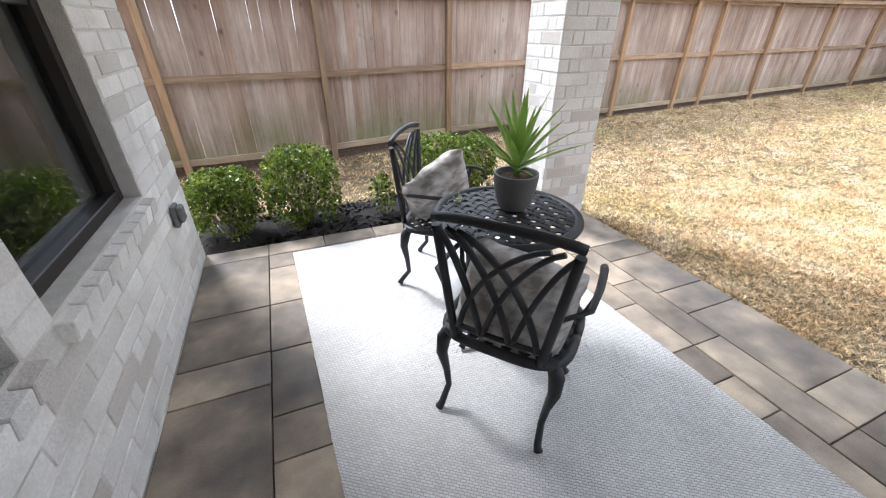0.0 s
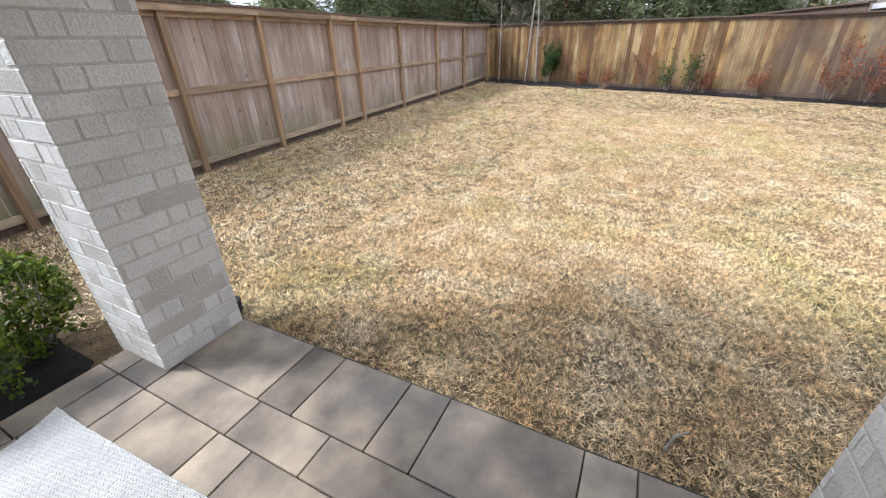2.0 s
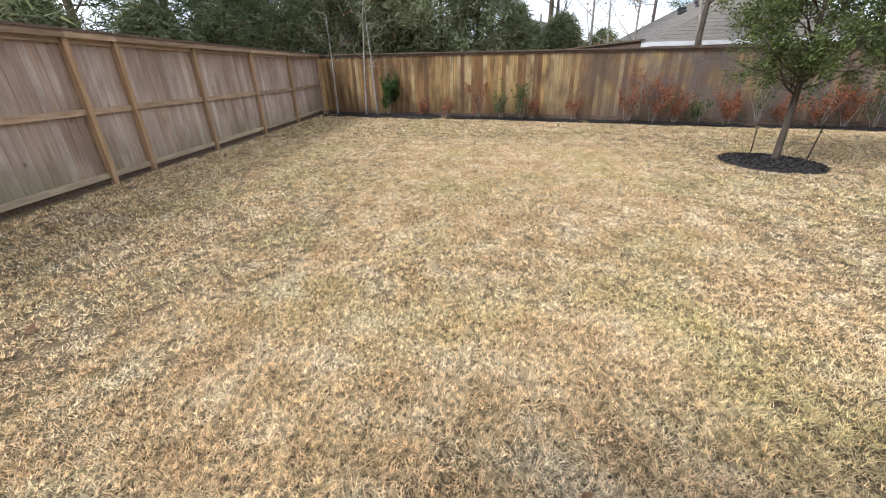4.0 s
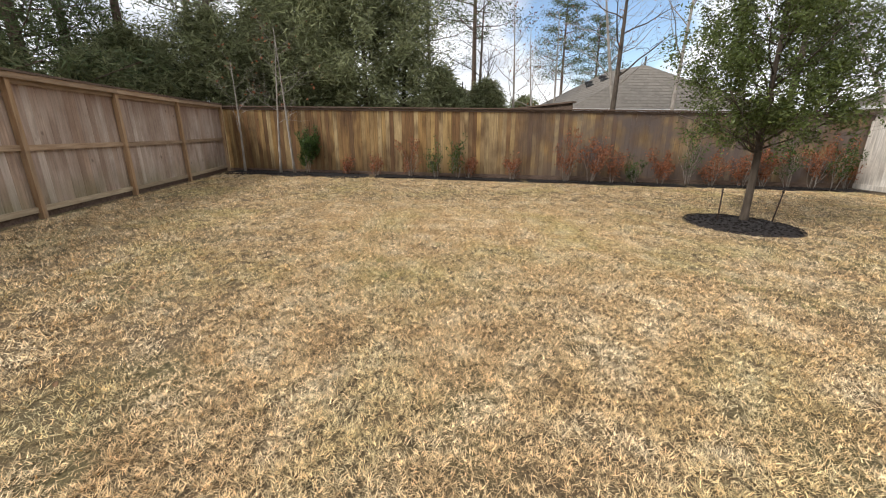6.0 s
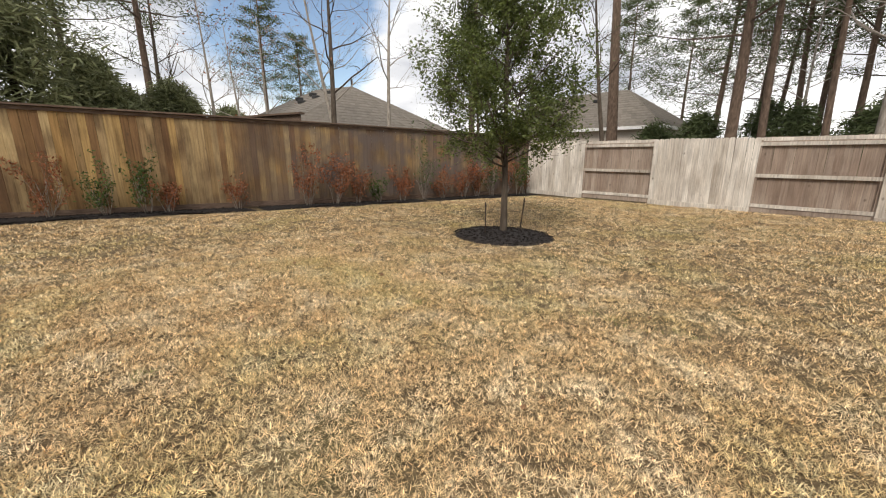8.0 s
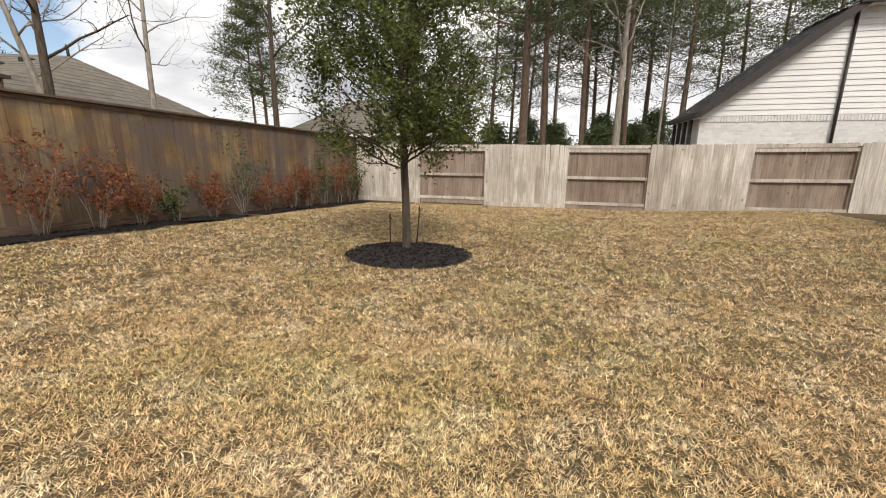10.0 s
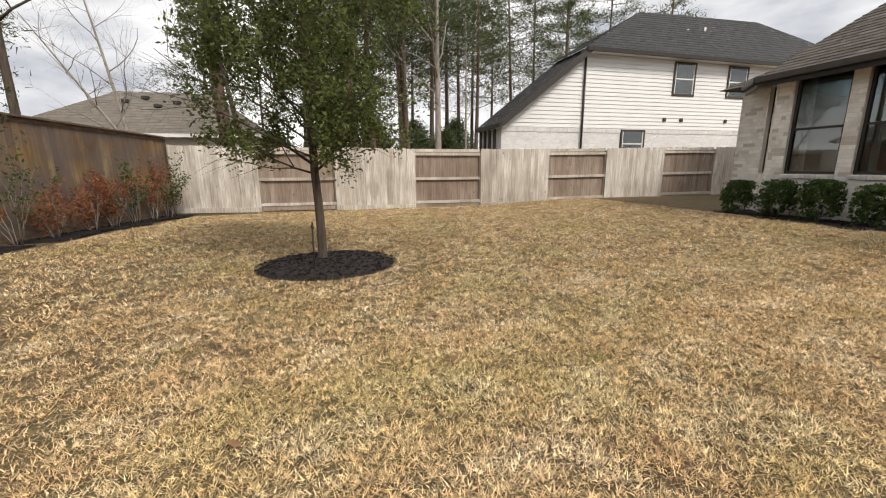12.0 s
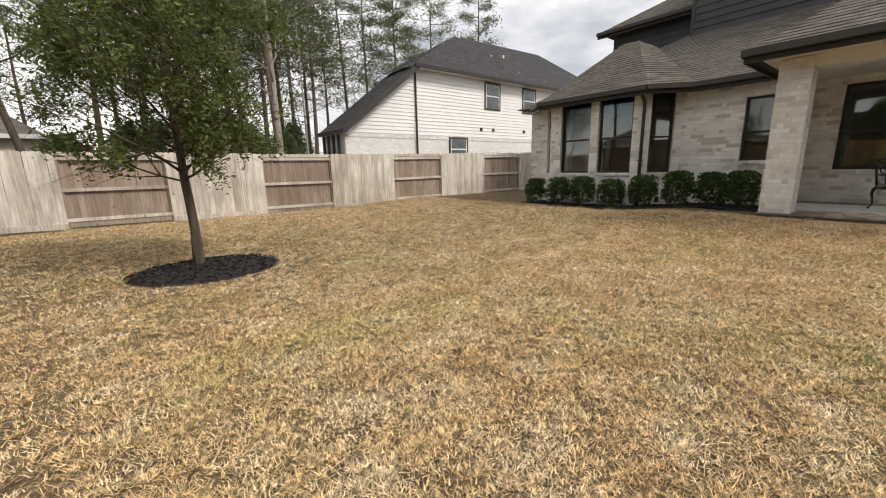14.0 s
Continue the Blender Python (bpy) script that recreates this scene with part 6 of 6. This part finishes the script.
GREENS = [(25.2, 9.8, 6.8, 2.8), (26.4, 7.2, 8.2, 3.0), (25.6, 5.0, 9.2, 2.8), (25.4, 3.0, 10.0, 2.7), (26.4, 1.2, 10.4, 2.3), (24.6, 12.8, 5.8, 2.6), (27.5, -0.8, 5.0, 1.4), (29.0, -3.5, 4.6, 1.4), (22.0, 12.6, 4.4, 1.7), (19.0, 13.2, 4.2, 1.7), (30.0, 5.6, 10.5, 2.4), (33.0, 10.5, 8.5, 2.6), (30.0, 14.5, 6.5, 2.4), (29.0, 8.6, 8.0, 2.4), (15.5, 14.0, 4.2, 1.8), (11.5, 14.2, 4.0, 1.8),
          (29.5, -1.8, 4.2, 1.3), (30.2, -6.0, 3.8, 1.3)]
for k, (x, y, h, w) in enumerate(GREENS):
    evergreen(x, y, h, w, 400 + k)
UNDER = [(12.4, -20.5, 3.4, 1.1), (14.6, -21.5, 3.0, 1.2), (7.0, -22.0, 3.2, 1.3), (9.2, -23.5, 3.6, 1.4), (4.8, -24.0, 3.6, 1.3), (6.0, -27.5, 4.5, 1.6), (2.5, -29.0, 5.0, 1.6), (10.8, -28.0, 4.5, 1.6)]
for k, (x, y, h, w) in enumerate(UNDER):
    evergreen(x, y, h, w, 450 + k, 7000, material="pine_leaf", label="dark green undergrowth between the pines")
BARE = [(24.9, -8.7, 11, 0.17, (0.0, -0.05), 60), (25.6, -9.9, 10, 0.14, (0.05, 0.14), 120), (23.2, -10.9, 11, 0.12, (0.0, -0.05), 40), (20.6, -14.2, 12, 0.15, (0.0, 0.0), 0), (28.0, -7.2, 8, 0.10, (0.0, 0.03), 200), (29.6, -5.2, 9, 0.11, (0.0, 0.02), 80), (30.4, -3.0, 10, 0.14, (0, -0.06), 0), (26.6, -5.6, 7, 0.08, (0, 0.05), 120),
        (7.0, -18.2, 12, 0.19, (-0.03, 0.0), 0), (14.79, -16.54, 10, 0.13, (0.14, 0.02), 0), (17.8, -17.4, 6.5, 0.09, (0.55, 0.2), 0), (19.2, -18.0, 9, 0.10, (0.16, 0.0), 0), (30, 9.6, 12, 0.12, (0, 0.02), 160), (27.8, 11.2, 11, 0.12, (0, -0.05), 60), (24.6, 14.8, 10, 0.1, (0, 0.04), 60), (22.0, 15.0, 11, 0.12, (0, 0.03), 0), (9.0, -24, 10, 0.09, (0.02, 0), 0), (4.0, -21.8, 10, 0.09, (0.03, 0), 0), (11.9, -23.5, 10, 0.1, (-0.02, 0), 0)]
for k, (x, y, h, r, lean, lv) in enumerate(BARE):
    bare_tree(x, y, -0.3, h, r, 500 + k, "tall leafless tree with pale bark beyond the fence", lean, "bark_pale" if k % 3 else "bark", lv, 0.38, 11, 2)


bare_tree(17.0, -22.0, -0.3, 20, 0.36, 640, "tall pine with a thick brown trunk beyond the fence corner", (0.02, 0.0), "bark_pine", 0, 0.7, 9, 2, "pine_tree")


def hip_house(x0, x1, y0, y1, eave, top, ridge, label, rows=16):
    """A low house far off: walls, a hip roof in courses, fascia and vents."""
    ob = thing("house", label, "house")
    part("wall", box(x0 + 0.4, x1 - 0.4, y0 + 0.4, y1 - 0.4, -0.3, eave), M["brick_far"], ob)
    (ax, ay), (bx, by) = ridge
    a, b, c, d = (x0, y0, eave), (x1, y0, eave), (x1, y1, eave), (x0, y1, eave)
    r0, r1 = (ax, ay, top), (bx, by, top)
    along_x = abs(bx - ax) > abs(by - ay)
    planes = [(a, b, r1, r0), (b, c, r1, r1), (c, d, r0, r1), (d, a, r0, r0)] if along_x else [(a, b, r0, r0), (b, c, r1, r0), (c, d, r1, r1), (d, a, r0, r1)]
    for p in planes:
        part("roof", roof_plane(*p, rows), M["shingle_far"], ob)
    for p, q in ((a, b), (b, c), (c, d), (d, a)):
        part("fascia_board", beam((p[0], p[1], eave - 0.05), (q[0], q[1], eave - 0.05), 0.06, 0.2), M["white_siding"], ob)
    for k in range(5):
        t, f = 0.15 + 0.17 * k, 0.18 + 0.1 * (k % 3)
        cx, cy = ax + (bx - ax) * t, ay + (by - ay) * t
        for ex, ey in ((x0, cy),) if not along_x else ((cx, y1),):
            p = Vector((cx, cy, top)).lerp(Vector((ex, ey, eave)), f)
            part("roof_vent", box(p.x - 0.2, p.x + 0.2, p.y - 0.2, p.y + 0.2, p.z - 0.05, p.z + 0.16, 0.03), M["shingle_dark"], ob)
    part("vent_pipe", tube([(ax, ay, top - 0.4), (ax, ay, top + 0.45)], 0.06, 8), M["bronze"], ob)
    return ob


hip_house(26.5, 38.5, -19.5, -7.4, 2.75, 5.75, ((31.0, -14.0), (34.0, -13.0)), "low house with a taupe hip roof behind the golden fence")
hip_house(34.5, 44, -7.0, 2.5, 3.0, 5.2, ((39, -3.5), (39, -1.0)), "distant house with a taupe hip roof among bare trees")
hip_house(15.5, 29.5, -36.5, -26.0, 3.1, 6.1, ((19.5, -30.5), (25.0, -30.5)), "low house with a broad taupe hip roof beyond the fence corner")

# the white house next door: local numbers along its side wall
YN = -16.5
nb = thing("house", "white two-storey house of lap siding and painted brick", "house")
part("wall", boxes((-20.5, 4.25, YN - 2.53, YN - 0.03, -0.4, 2.62), (-20.5, -0.02, YN - 2.8, YN - 0.03, 2.62, 6.45)), M["white_siding"], nb)
bm = bmesh.new()
vs = [bm.verts.new(v) for v in ((4.25, YN - 0.03, 2.6), (4.25, YN - 0.03, 3.08), (-0.03, YN - 0.03, 6.45), (-0.03, YN - 0.03, 2.6))]
fc = bm.faces.new(vs)
back_face = bmesh.ops.extrude_face_region(bm, geom=[fc])
for v in [g for g in back_face["geom"] if isinstance(g, bmesh.types.BMVert)]:
    v.co.y -= 2.5
bmesh.ops.recalc_face_normals(bm, faces=bm.faces[:])
part("gable_wall", bm, M["white_siding"], nb)
lap(nb, (-15, YN - 0.03), (0.0, YN - 0.03), 2.95, 6.45, (0, 1), M["white_siding"], 0.19)
lap(nb, (0.0, YN - 0.03), (4.25, YN - 0.03), 2.95, 6.3, (0, 1), M["white_siding"], 0.19,
    lambda z, p, q: (p, Vector((min(4.25, 4.25 - (z + 0.19 - 3.1) * 1.32), q.y, 0)) if z + 0.19 > 3.1 else q))
me = joined_bricks("painted_bricks", [(a, b, z, h) for a, b, z, h in brick_wall(19.2, 0.6, 2.72)], M["white_brick"])
part("painted_bricks", me, M["white_brick"], nb, "white painted brick courses", pose(-15, YN - 0.03, 0))
bm = bmesh.new()
for k in range(190):
    add_box(bm, -15 + 0.101 * k, -15 + 0.101 * k + 0.088, YN - 0.05, YN + 0.0, 2.73, 2.93)
part("soldier_course", bm, M["white_brick"], nb, "row of upright white bricks")
part("downspout", tube([(0.02, YN + 0.06, 6.36), (0.02, YN + 0.06, 0.0)], 0.05, 8), M["bronze"], nb)
for x0, z0, z1, name in ((-6.68, 4.64, 6.28, "window"), (-10.3, 4.64, 6.28, "window"), (-3.8, 1.5, 2.90, "window")):
    w1 = x0 + (1.42 if z0 > 4 else 1.48)
    wob = part(name, boxes((x0, x0 + 0.1, YN - 0.03, YN + 0.04, z0, z1), (w1 - 0.1, w1, YN - 0.03, YN + 0.04, z0, z1), (x0 + 0.1, w1 - 0.1, YN - 0.03, YN + 0.04, z0, z0 + 0.1), (x0 + 0.1, w1 - 0.1, YN - 0.03, YN + 0.04, z1 - 0.1, z1)), M["gutter"], nb)
    # flat black sheet stands in for the unlit room behind the pane
    part("dark_room", boxes((x0 + 0.1, w1 - 0.1, YN + 0.006, YN + 0.010, z0 + 0.1, z1 - 0.1)), M["pipe"], wob)
    part("sash", boxes((x0 + 0.1, w1 - 0.1, YN + 0.011, YN + 0.034, (z0 + z1) / 2 - 0.03, (z0 + z1) / 2 + 0.03), (x0 + 0.1, x0 + 0.15, YN + 0.011, YN + 0.030, z0 + 0.1, z1 - 0.1), (w1 - 0.15, w1 - 0.1, YN + 0.011, YN + 0.030, z0 + 0.1, z1 - 0.1)), M["white_siding"], wob, "white sash")
    part("pane", boxes((x0 + 0.15, w1 - 0.15, YN + 0.014, YN + 0.020, z0 + 0.1, z1 - 0.1)), M["glass"], wob).visible_shadow = False
for x in (-4.95, -6.05, -9.1):
    part("wall_vent", box(x - 0.09, x + 0.09, YN - 0.02, YN + 0.07, 3.35, 3.53, 0.02), M["gutter"], nb)
for p in (((0.35, YN + 0.45, 6.45), (-21.5, YN + 0.45, 6.45), (-13.5, YN - 2.4, 9.55), (-5.3, YN - 2.8, 9.55)), ((0.35, YN - 3.2, 6.45), (0.35, YN + 0.45, 6.45), (-5.3, YN - 2.8, 9.55), (-5.3, YN - 3.0, 9.55))):
    part("roof", roof_plane(*p, 18), M["shingle_dark"], nb)
part("roof", roof_plane((4.5, YN - 2.6, 3.05), (4.5, YN + 0.5, 3.05), (-0.1, YN + 0.5, 6.60), (-0.1, YN - 2.6, 6.60), 22), M["shingle_dark"], nb)
part("rake_board", beam((4.5, YN + 0.47, 2.97), (-0.1, YN + 0.47, 6.50), 0.06, 0.24), M["gutter"], nb)
part("gutter", beam((0.3, YN + 0.5, 6.40), (-21.5, YN + 0.5, 6.40), 0.13, 0.17), M["bronze"], nb)
part("side_eave", beam((4.55, YN + 0.5, 2.96), (4.55, YN - 2.6, 2.96), 0.13, 0.17), M["bronze"], nb)
part("soffit_board", boxes((-21.5, 0.3, YN, YN + 0.46, 6.34, 6.36), (4.27, 4.5, YN - 2.6, YN + 0.45, 2.86, 2.88)), M["soffit"], nb)
for k in range(4):
    part("porch_post", box(4.36, 4.48, YN - 0.5 - 0.6 * k, YN - 0.38 - 0.6 * k, -0.4, 2.86, 0.01), M["gutter"], nb)
for x, z in ((-5.6, 9.5), (-7.4, 8.1), (-8.6, 8.3)):
    part("vent_pipe", tube([(x, YN - 2.7 if z > 9 else YN - 1.5, z - 0.6), (x, YN - 2.7 if z > 9 else YN - 1.5, z + 0.3)], 0.05, 8), M["soffit"], nb)

# ---- litter on the lawn ----
rl = random.Random(9)
for k in range(46):
    x, y = rl.uniform(3.8, 14.5), rl.uniform(-6.5, 4.5)
    if math.hypot(x - 12.1, y + 4.85) < 1.0:
        continue
    bm = bmesh.new()
    s = rl.uniform(0.022, 0.045)
    vs = [bm.verts.new((s * a, s * b, s * c)) for a, b, c in ((-1, 0, 0.1), (-0.3, 0.5, 0.35), (0.5, 0.42, 0.2), (1.2, 0, 0.3), (0.5, -0.42, 0.05), (-0.3, -0.5, 0.3))]
    bm.faces.new((vs[0], vs[1], vs[4], vs[5]))
    bm.faces.new((vs[1], vs[2], vs[3], vs[4]))
    single("fallen_leaf", bm, M["brown_leaf"], "curled brown fallen leaf lying on the dry lawn", "leaf", "fallen leaves", at=pose(x, y, ground_z(x, y) + 0.035, rl.uniform(-20, 20), rl.uniform(-20, 20), rl.uniform(0, 360)))
single("stick", tube([(0, 0, 0), (0.09, 0.015, 0.01), (0.17, 0.0, 0.0)], [0.008, 0.007, 0.004], 6), M["bark_pale"], "short grey stick lying in the grass beside the patio", "stick", at=pose(3.58, 0.34, ground_z(3.58, 0.34) + 0.035, 0, 0, -35))


# ---- bricks, laid last ----
def lay(ob, width, z0, z1, openings, near):
    rows = list(brick_wall(width, max(z0, -0.3), z1, openings))
    if near:
        close = [r for r in rows if r[0] < near and 0.16 < r[2] < 2.0]
        close = close[:300]
        rest = [r for r in rows if r not in close]
    else:
        close, rest = [], rows
    for a, b, z, h in close:
        part("brick", slab(round(b - a, 2) if abs(b - a - BRICK_L) > 0.004 else BRICK_L, 0.03, h, 0.004, M["brick"]), M["brick"], ob,
             at=pose((a + b) / 2, -0.0105 + random.uniform(-0.0015, 0.0015), z + h / 2))
    tagged(part("brick_courses", joined_bricks("brick_courses", rest, M["brick_far"]), M["brick_far"], ob), kind="stuff")


def lay_column(ob, x0, x1, y0, y1, z0, z1):
    rows, h = course_rows(z0, z1)
    hh = h - JOINT
    for i, z in enumerate(rows):
        for face in range(4):
            w = (x1 - x0) if face % 2 == 0 else (y1 - y0)
            spans = [(0.0, HEADER), (HEADER + JOINT, 2 * HEADER + JOINT), (2 * (HEADER + JOINT), w)] if i % 2 else [(0.0, w - 2 * (HEADER + JOINT)), (w - 2 * HEADER - JOINT, w - HEADER - JOINT), (w - HEADER, w)]
            for a, b in spans:
                m = pose(*(((x0 + x1) / 2, y0, 0, 0, 0, 0), (x1, (y0 + y1) / 2, 0, 0, 0, 90), ((x0 + x1) / 2, y1, 0, 0, 0, 180), (x0, (y0 + y1) / 2, 0, 0, 0, -90))[face])
                part("brick", slab(b - a - 0.0005 * face, 0.03, hh, 0.004, M["brick"]), M["brick"], ob,
                     at=m @ pose((a + b) / 2 - w / 2, 0.015 + 0.0006 * face + random.uniform(-0.0015, 0.0015), z + JOINT / 2 + hh / 2))


for ob, *rest in LATER:
    if len(rest) == 6:
        lay_column(ob, *rest)
    else:
        lay(ob, *rest)
